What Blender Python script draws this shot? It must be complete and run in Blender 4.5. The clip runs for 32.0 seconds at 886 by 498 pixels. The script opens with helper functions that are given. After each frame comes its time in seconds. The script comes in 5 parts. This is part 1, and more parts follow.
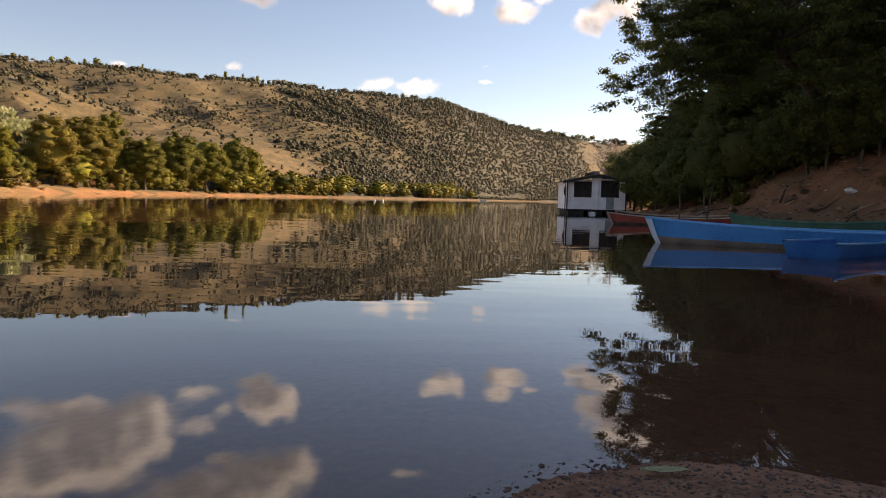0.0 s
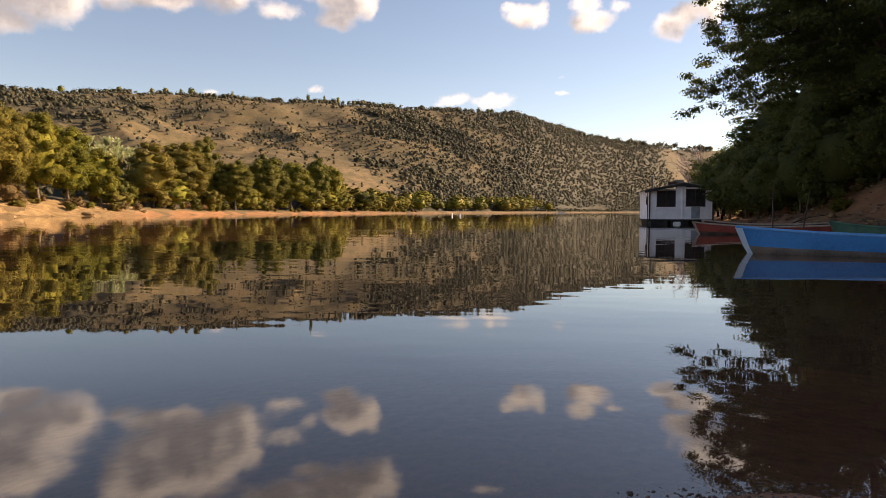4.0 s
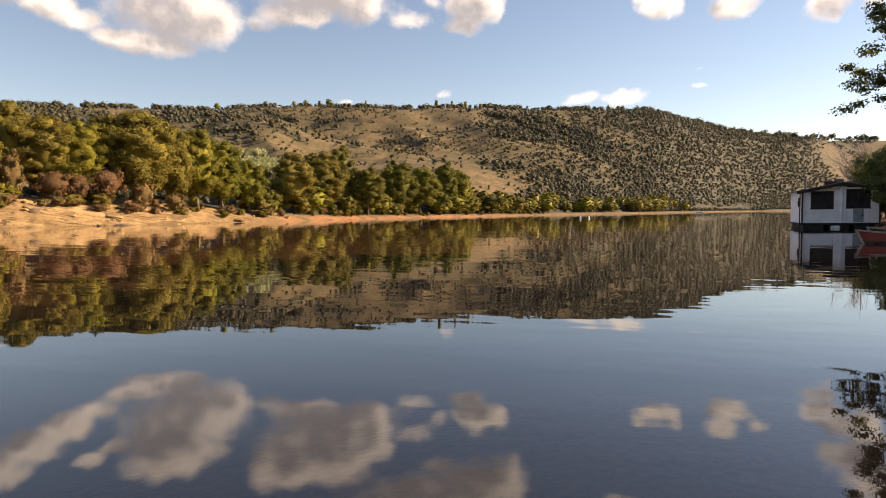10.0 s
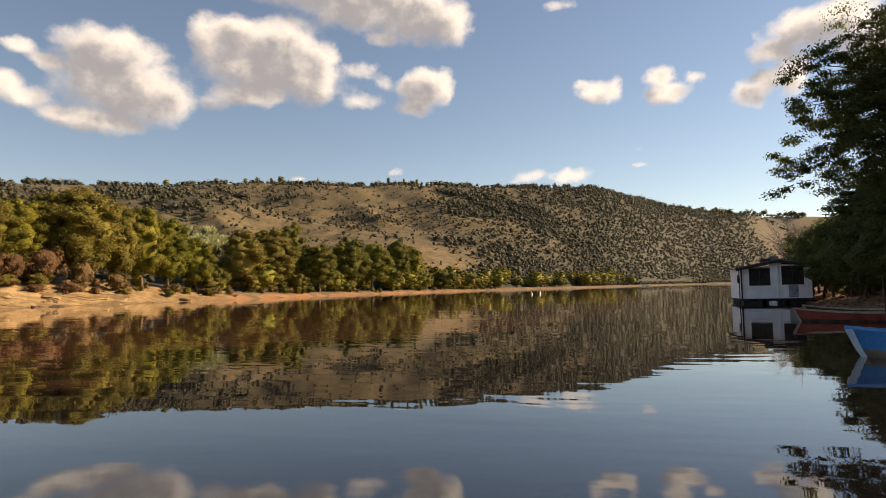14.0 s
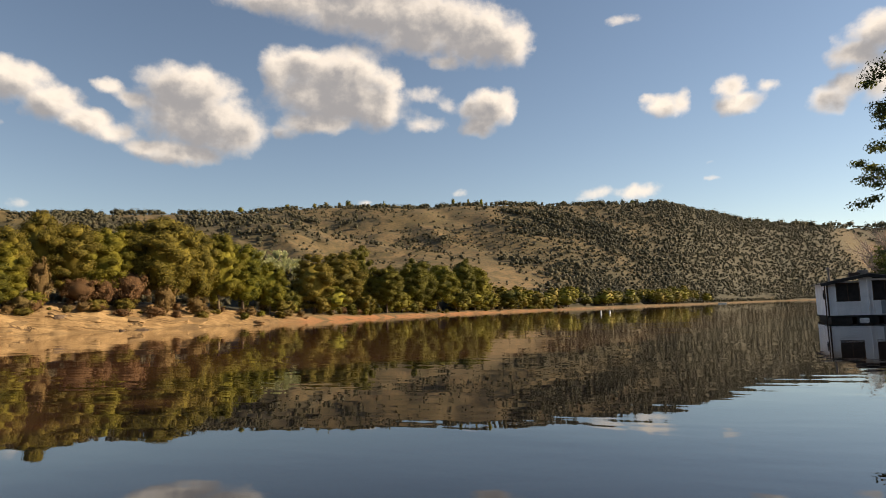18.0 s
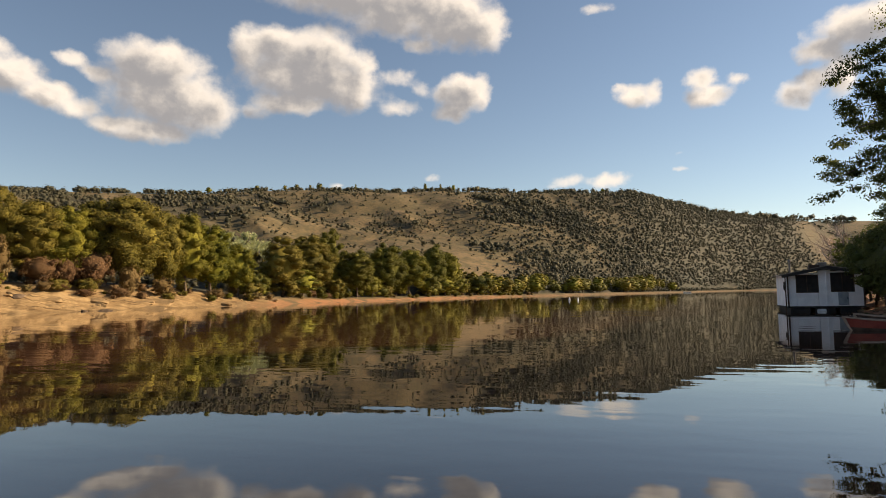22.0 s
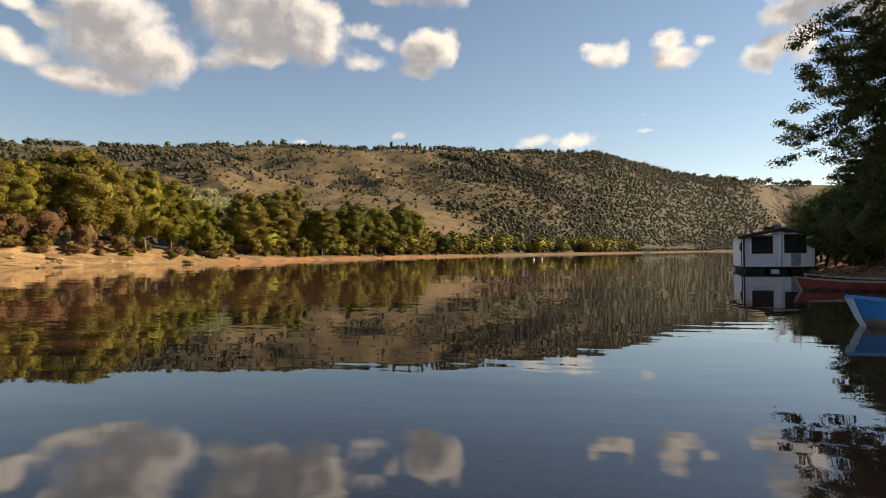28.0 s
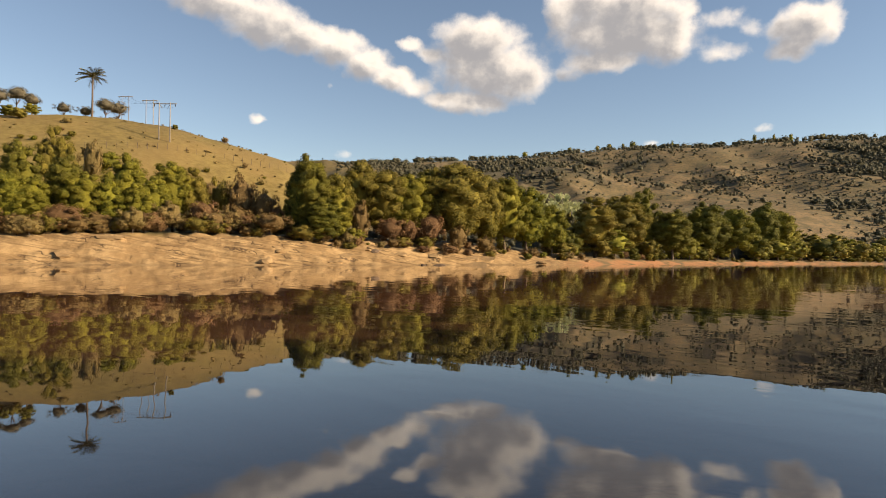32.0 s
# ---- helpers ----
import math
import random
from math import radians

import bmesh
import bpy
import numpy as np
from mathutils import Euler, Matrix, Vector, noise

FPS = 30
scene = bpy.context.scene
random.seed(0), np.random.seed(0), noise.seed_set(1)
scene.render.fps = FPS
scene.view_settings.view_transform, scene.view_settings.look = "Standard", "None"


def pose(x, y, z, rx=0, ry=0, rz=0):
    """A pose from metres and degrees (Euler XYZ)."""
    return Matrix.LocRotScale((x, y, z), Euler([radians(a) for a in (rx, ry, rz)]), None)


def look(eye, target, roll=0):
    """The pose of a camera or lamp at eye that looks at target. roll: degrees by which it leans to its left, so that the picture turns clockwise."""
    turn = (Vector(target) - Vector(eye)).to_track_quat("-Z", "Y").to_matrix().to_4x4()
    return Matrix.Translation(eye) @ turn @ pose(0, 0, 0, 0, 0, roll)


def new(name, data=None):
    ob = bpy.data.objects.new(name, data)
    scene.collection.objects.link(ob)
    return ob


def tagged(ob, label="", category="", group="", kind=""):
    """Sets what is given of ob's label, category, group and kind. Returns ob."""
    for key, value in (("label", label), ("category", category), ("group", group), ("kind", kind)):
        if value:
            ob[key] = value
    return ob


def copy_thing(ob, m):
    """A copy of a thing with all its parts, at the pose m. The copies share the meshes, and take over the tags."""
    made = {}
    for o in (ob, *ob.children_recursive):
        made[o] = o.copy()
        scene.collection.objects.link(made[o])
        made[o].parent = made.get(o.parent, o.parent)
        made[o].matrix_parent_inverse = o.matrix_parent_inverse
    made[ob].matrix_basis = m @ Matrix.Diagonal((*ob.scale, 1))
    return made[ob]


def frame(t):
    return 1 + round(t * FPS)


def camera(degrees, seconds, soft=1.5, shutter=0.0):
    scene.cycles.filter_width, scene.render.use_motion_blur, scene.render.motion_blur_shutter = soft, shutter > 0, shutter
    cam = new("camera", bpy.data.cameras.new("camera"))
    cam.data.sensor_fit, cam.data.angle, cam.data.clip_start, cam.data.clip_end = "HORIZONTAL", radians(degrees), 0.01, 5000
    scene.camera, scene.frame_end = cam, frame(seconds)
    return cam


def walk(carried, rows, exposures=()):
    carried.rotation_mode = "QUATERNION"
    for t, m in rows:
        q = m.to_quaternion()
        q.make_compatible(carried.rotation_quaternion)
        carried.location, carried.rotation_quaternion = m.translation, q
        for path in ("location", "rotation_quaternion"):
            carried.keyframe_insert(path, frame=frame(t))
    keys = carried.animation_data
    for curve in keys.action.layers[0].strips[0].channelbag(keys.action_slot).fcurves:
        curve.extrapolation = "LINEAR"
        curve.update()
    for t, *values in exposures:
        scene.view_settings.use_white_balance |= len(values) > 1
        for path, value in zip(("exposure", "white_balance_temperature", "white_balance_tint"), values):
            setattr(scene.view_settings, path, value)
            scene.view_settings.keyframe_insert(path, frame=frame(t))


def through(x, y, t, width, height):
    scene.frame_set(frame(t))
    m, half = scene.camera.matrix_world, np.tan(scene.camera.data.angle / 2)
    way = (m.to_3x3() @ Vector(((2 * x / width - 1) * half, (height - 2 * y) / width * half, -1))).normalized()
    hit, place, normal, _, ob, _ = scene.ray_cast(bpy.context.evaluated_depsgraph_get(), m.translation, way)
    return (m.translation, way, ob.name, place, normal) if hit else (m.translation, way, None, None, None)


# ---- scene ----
cam = camera(70.37, 32.0, 0.55)
PATH = [
    (0, pose(0, 0, 0.784, 85.446, -1.417, 0.000)),
    (0.5, pose(0, 0, 0.809, 85.577, -1.619, 1.610)),
    (1, pose(0, 0, 0.823, 85.474, -1.042, 1.945)),
    (1.5, pose(0, 0, 0.817, 85.398, -0.535, 2.935)),
    (2, pose(0, 0, 0.813, 85.940, -0.306, 3.850)),
    (2.5, pose(0, 0, 0.814, 86.401, -0.479, 5.653)),
    (3, pose(0, 0, 0.809, 86.612, -0.608, 6.875)),
    (3.5, pose(0, 0, 0.818, 86.752, -0.052, 7.109)),
    (5.5, pose(0, 0.2, 0.642, 85.900, -0.271, 6.734)),
    (6, pose(0, 0.2, 0.638, 86.984, 0.029, 8.080)),
    (6.5, pose(0, 0.2, 0.636, 86.837, 0.388, 7.989)),
    (7, pose(0, 0.2, 0.636, 87.648, -0.295, 8.296)),
    (7.5, pose(0, 0.2, 0.645, 86.695, -0.786, 8.743)),
    (8, pose(0, 0.2, 0.663, 87.083, -0.378, 10.157)),
    (8.5, pose(0, 0.2, 0.710, 88.372, -1.996, 12.058)),
    (9, pose(0, 0.2, 0.813, 82.794, -2.743, 12.803)),
    (9.5, pose(0, 0.2, 0.974, 85.028, -1.679, 13.958)),
    (10, pose(0, 0.2, 1.107, 86.837, 0.664, 18.526)),
    (10.5, pose(0, 0.2, 1.179, 85.412, 0.192, 17.243)),
    (11, pose(0, 0.2, 1.224, 85.210, -1.645, 12.540)),
    (11.5, pose(0, 0.2, 1.267, 87.176, -1.725, 9.161)),
    (12, pose(0, 0.2, 1.309, 88.394, -0.214, 8.974)),
    (12.5, pose(0, 0.2, 1.328, 89.568, 0.906, 9.549)),
    (13, pose(0, 0.2, 1.351, 91.165, 1.410, 11.117)),
    (13.5, pose(0, 0.2, 1.353, 92.637, 1.084, 12.887)),
    (14, pose(0, 0.2, 1.351, 93.626, 1.204, 14.208)),
    (14.5, pose(0, 0.2, 1.348, 93.797, 1.197, 14.596)),
    (16.5, pose(0, 0.2, 1.348, 93.358, 2.042, 16.202)),
    (17, pose(0, 0.2, 1.335, 93.114, 1.921, 16.355)),
    (17.5, pose(0, 0.2, 1.327, 92.459, 1.395, 16.129)),
    (18, pose(0, 0.2, 1.344, 95.637, 1.848, 20.245)),
    (18.5, pose(0, 0.2, 1.351, 95.875, 1.290, 21.481)),
    (19, pose(0, 0.2, 1.332, 94.416, 1.572, 19.415)),
    (19.5, pose(0, 0.2, 1.324, 93.709, 1.452, 20.727)),
    (20, pose(0, 0.2, 1.320, 93.686, 1.740, 21.152)),
    (20.5, pose(0, 0.2, 1.330, 92.709, 2.097, 19.422)),
    (21, pose(0, 0.2, 1.358, 93.235, 1.479, 17.639)),
    (21.5, pose(0, 0.2, 1.367, 93.930, 0.336, 18.882)),
    (22, pose(0, 0.2, 1.378, 94.209, 1.012, 17.539)),
    (22.5, pose(0, 0.2, 1.387, 93.032, 1.154, 15.815)),
    (23, pose(0, 0.2, 1.388, 92.853, 0.876, 14.258)),
    (23.5, pose(0, 0.2, 1.379, 92.305, 0.527, 13.896)),
    (24, pose(0, 0.2, 1.374, 91.738, 0.767, 13.498)),
    (24.5, pose(0, 0.2, 1.364, 90.658, 0.431, 13.701)),
    (25, pose(0, 0.2, 1.361, 89.909, 0.417, 14.349)),
    (25.5, pose(0, 0.2, 1.345, 89.649, 0.294, 14.606)),
    (27.5, pose(0, 0.2, 1.316, 90.315, 0.090, 14.020)),
    (28, pose(0, 0.2, 1.360, 90.429, 0.636, 14.411)),
    (28.5, pose(0, 0.2, 1.357, 90.979, 1.297, 14.884)),
    (29, pose(0, 0.2, 1.337, 91.424, 1.542, 19.105)),
    (29.2, pose(0, 0.2, 1.326, 90.842, 1.674, 21.396)),
    (29.5, pose(0, 0.2, 1.315, 91.422, 0.608, 25.862)),
    (30, pose(0, 0.2, 1.284, 91.296, 1.060, 30.768)),
    (30.5, pose(0, 0.2, 1.253, 91.371, 1.698, 34.890)),
    (31, pose(0, 0.2, 1.241, 90.987, 1.749, 40.073)),
    (31.5, pose(0, 0.2, 1.236, 90.742, 0.228, 42.596)),
    (32, pose(0, 0.2, 1.232, 90.806, -0.446, 45.368)),
]
walk(cam, PATH, [(0, 1.36, 7800, 22), (6, 1.30, 7800, 22), (9, 1.34, 7700, 20), (12, 1.16, 7700, 19), (17, 0.87, 7300, 13), (25, 0.92, 7300, 13), (29, 1.0, 7300, 13), (32, 1.04, 7200, 13)])

# ---- world, sun ----
SUN_AZ, SUN_EL = 57.0, 24.0          # degrees right of ahead, degrees up
_s = Vector((math.sin(radians(SUN_AZ)) * math.cos(radians(SUN_EL)), math.cos(radians(SUN_AZ)) * math.cos(radians(SUN_EL)), math.sin(radians(SUN_EL))))
sun = new("sun", bpy.data.lights.new("sun", "SUN"))
sun.data.energy, sun.data.angle, sun.data.color = 5.0, radians(0.6), (1.0, 0.83, 0.62)
sun.matrix_world = look(_s * 100, (0, 0, 0))


class Nodes:
    """Short hand for building a node tree."""

    def __init__(self, tree):
        self.t = tree
        tree.nodes.clear()

    def add(self, kind, **kw):
        n = self.t.nodes.new(kind)
        for k, v in kw.items():
            if k == "ins":
                for key, val in v.items():
                    self.put(n.inputs[key], val)
            elif k == "op":
                n.operation = v
            elif k == "blend":
                n.blend_type = v
            elif k == "data":
                n.data_type = v
            elif k == "dims":
                n.noise_dimensions = v
        return n

    def put(self, sock, val):
        if isinstance(val, bpy.types.NodeSocket):
            self.t.links.new(val, sock)
        else:
            sock.default_value = val

    def math(self, op, a, b=0.0, c=0.0, clamp=False):
        n = self.add("ShaderNodeMath", op=op, ins={0: a, 1: b, 2: c})
        n.use_clamp = clamp
        return n.outputs[0]

    def vec(self, op, a, b=(0, 0, 0)):
        n = self.add("ShaderNodeVectorMath", op=op, ins={0: a, 1: b})
        return n.outputs["Value"] if op in ("DOT_PRODUCT", "LENGTH") else n.outputs[0]

    def noise(self, vector, scale, detail=4.0, rough=0.55, distort=0.0):
        n = self.add("ShaderNodeTexNoise", ins={"Scale": scale, "Detail": detail, "Roughness": rough, "Distortion": distort})
        if vector is not None:
            self.put(n.inputs["Vector"], vector)
        return n.outputs["Fac"]

    def step(self, x, lo, hi):
        n = self.add("ShaderNodeMapRange", ins={0: x, 1: lo, 2: hi})
        n.interpolation_type = "SMOOTHSTEP"
        return n.outputs[0]

    def mix(self, fac, a, b):
        n = self.add("ShaderNodeMix")
        n.data_type = "RGBA"
        self.put(n.inputs[0], fac)
        for s, v in ((n.inputs[6], a), (n.inputs[7], b)):
            self.put(s, (*v, 1.0) if isinstance(v, tuple) and len(v) == 3 else v)
        return n.outputs[2]


world = bpy.data.worlds.new("world")
scene.world = world
world.use_nodes = True
N = Nodes(world.node_tree)
sky = N.add("ShaderNodeTexSky")
sky.sky_type, sky.sun_disc = "NISHITA", False
sky.sun_elevation, sky.sun_rotation = radians(SUN_EL), radians(SUN_AZ)
sky.altitude, sky.air_density, sky.dust_density, sky.ozone_density = 700, 1.0, 0.15, 1.0
co = N.add("ShaderNodeTexCoord").outputs["Generated"]
xyz = N.add("ShaderNodeSeparateXYZ", ins={0: co})
dx, dy, dz = xyz.outputs
az = N.math("MULTIPLY", N.math("ARCTAN2", N.math("MULTIPLY", dx, -1.0), dy), 180 / math.pi)
flat = N.math("SQRT", N.math("ADD", N.math("MULTIPLY", dx, dx), N.math("MULTIPLY", dy, dy)))
slope = N.math("MULTIPLY", N.math("DIVIDE", dz, N.math("MAXIMUM", flat, 0.02)), 57.3)
here = N.add("ShaderNodeCombineXYZ", ins={0: az, 1: slope, 2: 0.0}).outputs[0]
# the cumulus puffs: bearing to the left, height over the horizon, half width, half height (degrees), thickness
PUFFS_NEAR_KNOLL = [
    (68.3, 23.3, 3.84, 1.82, 1), (65.6, 21.8, 3.49, 1.46, 1), (61.4, 20.6, 3.5, 2.0, 1), (58.0, 19.6, 2.49, 1.52, 1),
    (55.0, 18.9, 2.53, 1.44, 1), (52.4, 17.5, 1.94, 1.44, 1), (50.0, 16.3, 1.85, 0.98, 1), (47.7, 15.5, 1.65, 0.83, 0.9),
    (45.4, 14.4, 2.07, 0.83, 0.8), (42.4, 19.9, 3.6, 2.18, 1), (48.5, 19.4, 1.14, 0.73, 1), (46.7, 18.5, 1.45, 0.78, 0.8),
    (41.5, 17.4, 4.6, 2.49, 1), (38.9, 16.3, 3.04, 1.96, 1), (42.7, 14.3, 2.83, 1.04, 1), (44.6, 13.7, 1.24, 0.57, 0.9),
]
PUFFS_MIDDLE = [
    (61.9, 12.0, 0.81, 0.45, 0.8), (55.5, 15.5, 0.45, 0.46, 0.5), (54.6, 9.3, 1.11, 0.51, 0.35), (27.3, 10.0, 0.56, 0.34, 0.6),
    (34.6, 22.2, 1.59, 2.21, 1), (32.0, 22.8, 2.29, 1.87, 1), (28.5, 22.5, 3.12, 2.37, 1), (29.8, 20.1, 5.07, 2.67, 1),
    (25.9, 19.1, 2.61, 1.93, 1), (31.3, 17.5, 3.05, 1.05, 1), (34.1, 16.6, 1.38, 0.83, 0.7), (24.9, 21.2, 1.47, 2.06, 0.9),
    (21.1, 20.3, 2.3, 1.2, 0.3), (19.2, 19.2, 1.5, 1.3, 0.35), (21.4, 17.3, 2.2, 1.1, 0.3), (22.5, 18.4, 1.2, 1.2, 0.3),
]
PUFFS_SMALL = [
    (15.5, 18.6, 2.19, 1.72, 1), (13.9, 18.7, 1.25, 1.61, 1), (16.4, 17.0, 1.46, 0.96, 1), (15.0, 19.6, 1.67, 0.75, 1),
    (-0.1, 17.3, 1.57, 0.96, 1), (-1.5, 17.5, 0.78, 1.1, 1), (1.0, 18.0, 0.85, 0.51, 0.9), (-5.5, 18.0, 1.08, 0.97, 1),
    (-6.0, 16.5, 1.7, 0.97, 1), (-8.1, 17.6, 0.99, 0.57, 0.8), (2.9, 25.7, 1.65, 0.68, 0.5), (-3.4, 10.6, 0.62, 0.29, 0.6),
    (-3.6, 11.9, 0.44, 0.24, 0.4), (6.0, 10.2, 1.66, 0.72, 0.5), (2.5, 9.9, 1.8, 0.75, 0.75), (7.1, 9.8, 1.09, 0.36, 0.4),
]
PUFFS_HIGH = [
    (18.1, 10.6, 0.88, 0.42, 0.5), (29.1, 32.8, 9.14, 3.4, 1), (34.3, 29.1, 5.7, 1.54, 0.9), (27.0, 28.4, 6.42, 2.13, 1),
    (20.7, 27.2, 5.88, 2.92, 1), (15.9, 25.6, 3.81, 2.67, 1), (13.3, 24.7, 2.1, 1.98, 1), (19.2, 23.4, 1.6, 0.83, 0.8),
    (-12.6, 15.6, 1.24, 1.18, 1), (-13.8, 16.6, 1.13, 0.94, 1), (-14.5, 18.9, 1.79, 1.03, 1), (-16.9, 20.2, 2.63, 1.6, 1),
    (-18.9, 20.9, 2.17, 1.08, 1), (-15.6, 16.8, 1.33, 1.85, 1), (-20.6, 18.8, 2.08, 2.19, 1), (-13.5, 19.9, 0.58, 0.76, 0.7),
]
warp = N.add("ShaderNodeTexNoise", ins={"Vector": here, "Scale": 0.36, "Detail": 5.0, "Roughness": 0.58})
moved = N.vec("ADD", here, N.vec("MULTIPLY", N.vec("SUBTRACT", warp.outputs["Color"], (0.5, 0.5, 0.5)), (2.4, 1.5, 0.0)))


def thickness(place):
    """How deep the cloud is along a line of sight: about 1 in the middle of a puff, 0 at its rim."""
    total = None
    for u, v, a, b, k in PUFFS_NEAR_KNOLL + PUFFS_MIDDLE + PUFFS_SMALL + PUFFS_HIGH:
        grow = 1.12 + 0.30 * max(0.0, 1.0 - a / 2.2)
        a, b, k = a * grow, b * grow, k - 0.62 * max(0.0, 1.0 - a / 2.0)
        q = N.add("ShaderNodeVectorMath", op="MULTIPLY_ADD", ins={0: place, 1: (1 / a, 1 / b, 0), 2: (-u / a, -v / b, 0)}).outputs[0]
        w = N.math("SUBTRACT", k, N.vec("DOT_PRODUCT", q, q))
        total = w if total is None else N.math("SMOOTH_MAX", total, w, 0.7)
    return total


field = thickness(moved)
toward = thickness(N.vec("ADD", moved, (-1.1, 1.3, 0.0)))
fine = N.noise(here, 0.62, 7.0, 0.55)
body = N.math("ADD", field, N.math("MULTIPLY", N.math("SUBTRACT", fine, 0.5), 1.3))
cover = N.math("MULTIPLY", N.step(body, -0.34, 0.80), 0.97)
side = N.math("MINIMUM", N.math("MAXIMUM", N.math("SUBTRACT", field, toward), -1.0), 1.0)
billow = N.math("MULTIPLY", N.math("SUBTRACT", N.noise(moved, 0.45, 4.0, 0.5), 0.5), 1.2)
tone = N.math("ADD", N.math("ADD", N.math("MULTIPLY", side, 0.85), billow), N.math("MULTIPLY", N.math("SUBTRACT", 0.50, body), 0.85))
shine = N.step(tone, -0.55, 0.85)
cloud = N.mix(shine, (2.9, 2.95, 3.15), (8.4, 7.8, 7.05))
sky_all = N.mix(cover, sky.outputs[0], cloud)
bg = N.add("ShaderNodeBackground", ins={"Color": sky_all, "Strength": 0.070})
N.t.links.new(bg.outputs[0], N.add("ShaderNodeOutputWorld").inputs[0])


# ---- materials ----
def material(name, build, rough=0.8, metal=0.0, spec=0.3):
    m = bpy.data.materials.new(name)
    m.use_nodes = True
    n = Nodes(m.node_tree)
    p = n.add("ShaderNodeBsdfPrincipled", ins={"Roughness": rough, "Metallic": metal, "Specular IOR Level": spec})
    n.t.links.new(p.outputs[0], n.add("ShaderNodeOutputMaterial").inputs[0])
    build(n, p)
    return m


def bump(n, p, height, strength, dist):
    b = n.add("ShaderNodeBump", ins={"Strength": strength, "Distance": dist, "Height": height})
    n.t.links.new(b.outputs[0], p.inputs["Normal"])


def worn(name, a, b, scale, rough=0.7, metal=0.0, spec=0.3, fine=14.0, relief=0.3, dist=0.01):
    """Two colours mixed by stains and by grain."""
    def build(n, p):
        g = n.add("ShaderNodeTexCoord").outputs["Object"]
        s = n.noise(g, scale, 5)
        f = n.noise(g, scale * fine, 4)
        k = n.math("ADD", n.math("MULTIPLY", s, 0.65), n.math("MULTIPLY", f, 0.35))
        n.put(p.inputs["Base Color"], n.mix(n.step(k, 0.36, 0.64), a, b))
        n.put(p.inputs["Roughness"], n.math("ADD", n.math("MULTIPLY", f, 0.3), rough - 0.15))
        bump(n, p, f, relief, dist)
    return material(name, build, rough, metal, spec)


def leafy(name, a, b, c, through=0.14):
    """Leaves: colour by leaf and by plant, some light passes through."""
    m = bpy.data.materials.new(name)
    m.use_nodes = True
    n = Nodes(m.node_tree)
    isl = n.add("ShaderNodeNewGeometry").outputs["Random Per Island"]
    rnd = n.add("ShaderNodeObjectInfo").outputs["Random"]
    big = n.noise(n.add("ShaderNodeNewGeometry").outputs["Position"], 0.35, 3)
    place = n.add("ShaderNodeNewGeometry").outputs["Position"]
    tuft = n.noise(place, 2.6, 5, 0.75)
    k = n.math("ADD", n.math("ADD", n.math("MULTIPLY", isl, 0.45), n.math("MULTIPLY", big, 0.35)), n.math("MULTIPLY", n.math("SUBTRACT", tuft, 0.3), 0.6))
    col = n.mix(n.step(k, 0.22, 0.85), a, b)
    ruffle = n.add("ShaderNodeBump", ins={"Strength": 0.9, "Distance": 0.35, "Height": tuft}).outputs[0]
    col = n.mix(n.math("MULTIPLY", rnd, 0.5), col, c)
    p = n.add("ShaderNodeBsdfPrincipled", ins={"Base Color": col, "Roughness": 0.6, "Specular IOR Level": 0.10, "Normal": ruffle})
    t = n.add("ShaderNodeBsdfTranslucent", ins={"Color": col})
    x = n.add("ShaderNodeMixShader", ins={0: through, 1: p.outputs[0], 2: t.outputs[0]})
    n.t.links.new(x.outputs[0], n.add("ShaderNodeOutputMaterial").inputs[0])
    return m


LEAF_DARK = leafy("leaf_dark", (0.042, 0.050, 0.010), (0.165, 0.158, 0.022), (0.175, 0.150, 0.026), 0.16)
LEAF_OLIVE = leafy("leaf_olive", (0.070, 0.066, 0.014), (0.260, 0.212, 0.036), (0.21, 0.158, 0.034), 0.16)
LEAF_GREEN = leafy("leaf_green", (0.052, 0.062, 0.010), (0.235, 0.225, 0.026), (0.24, 0.20, 0.030), 0.16)
LEAF_DRY = leafy("leaf_dry", (0.125, 0.082, 0.034), (0.29, 0.195, 0.078), (0.22, 0.150, 0.055), 0.2)
LEAF_STRAW = leafy("leaf_straw", (0.13, 0.095, 0.036), (0.29, 0.205, 0.082), (0.16, 0.125, 0.038), 0.06)
LEAF_RUST = leafy("leaf_rust", (0.11, 0.060, 0.030), (0.25, 0.145, 0.068), (0.20, 0.125, 0.055), 0.2)
LEAF_SHADE = leafy("leaf_shade", (0.074, 0.090, 0.030), (0.175, 0.20, 0.056), (0.15, 0.16, 0.046), 0.45)
LEAF_BANANA = leafy("leaf_banana", (0.34, 0.37, 0.17), (0.55, 0.56, 0.32), (0.48, 0.48, 0.24), 0.25)
# far leaves: haze put into the colour, paler and greyer than near ones
LEAF_FAR_HAZED = leafy("leaf_far_hazed", (0.098, 0.102, 0.074), (0.135, 0.132, 0.094), (0.13, 0.126, 0.09), 0.42)
LEAF_GREY = leafy("leaf_grey", (0.11, 0.10, 0.07), (0.20, 0.18, 0.12), (0.18, 0.15, 0.10), 0.3)
# hill leaves likewise lightened in colour to flatten contrast as haze does
LEAF_HILL_HAZED = leafy("leaf_hill_hazed", (0.088, 0.090, 0.058), (0.140, 0.130, 0.082), (0.125, 0.116, 0.076), 0.40)
BARK = worn("bark", (0.07, 0.05, 0.035), (0.17, 0.13, 0.095), 3.0, 0.9)
BARK_PALE = worn("bark_pale", (0.35, 0.27, 0.22), (0.55, 0.45, 0.38), 3.0, 0.9)


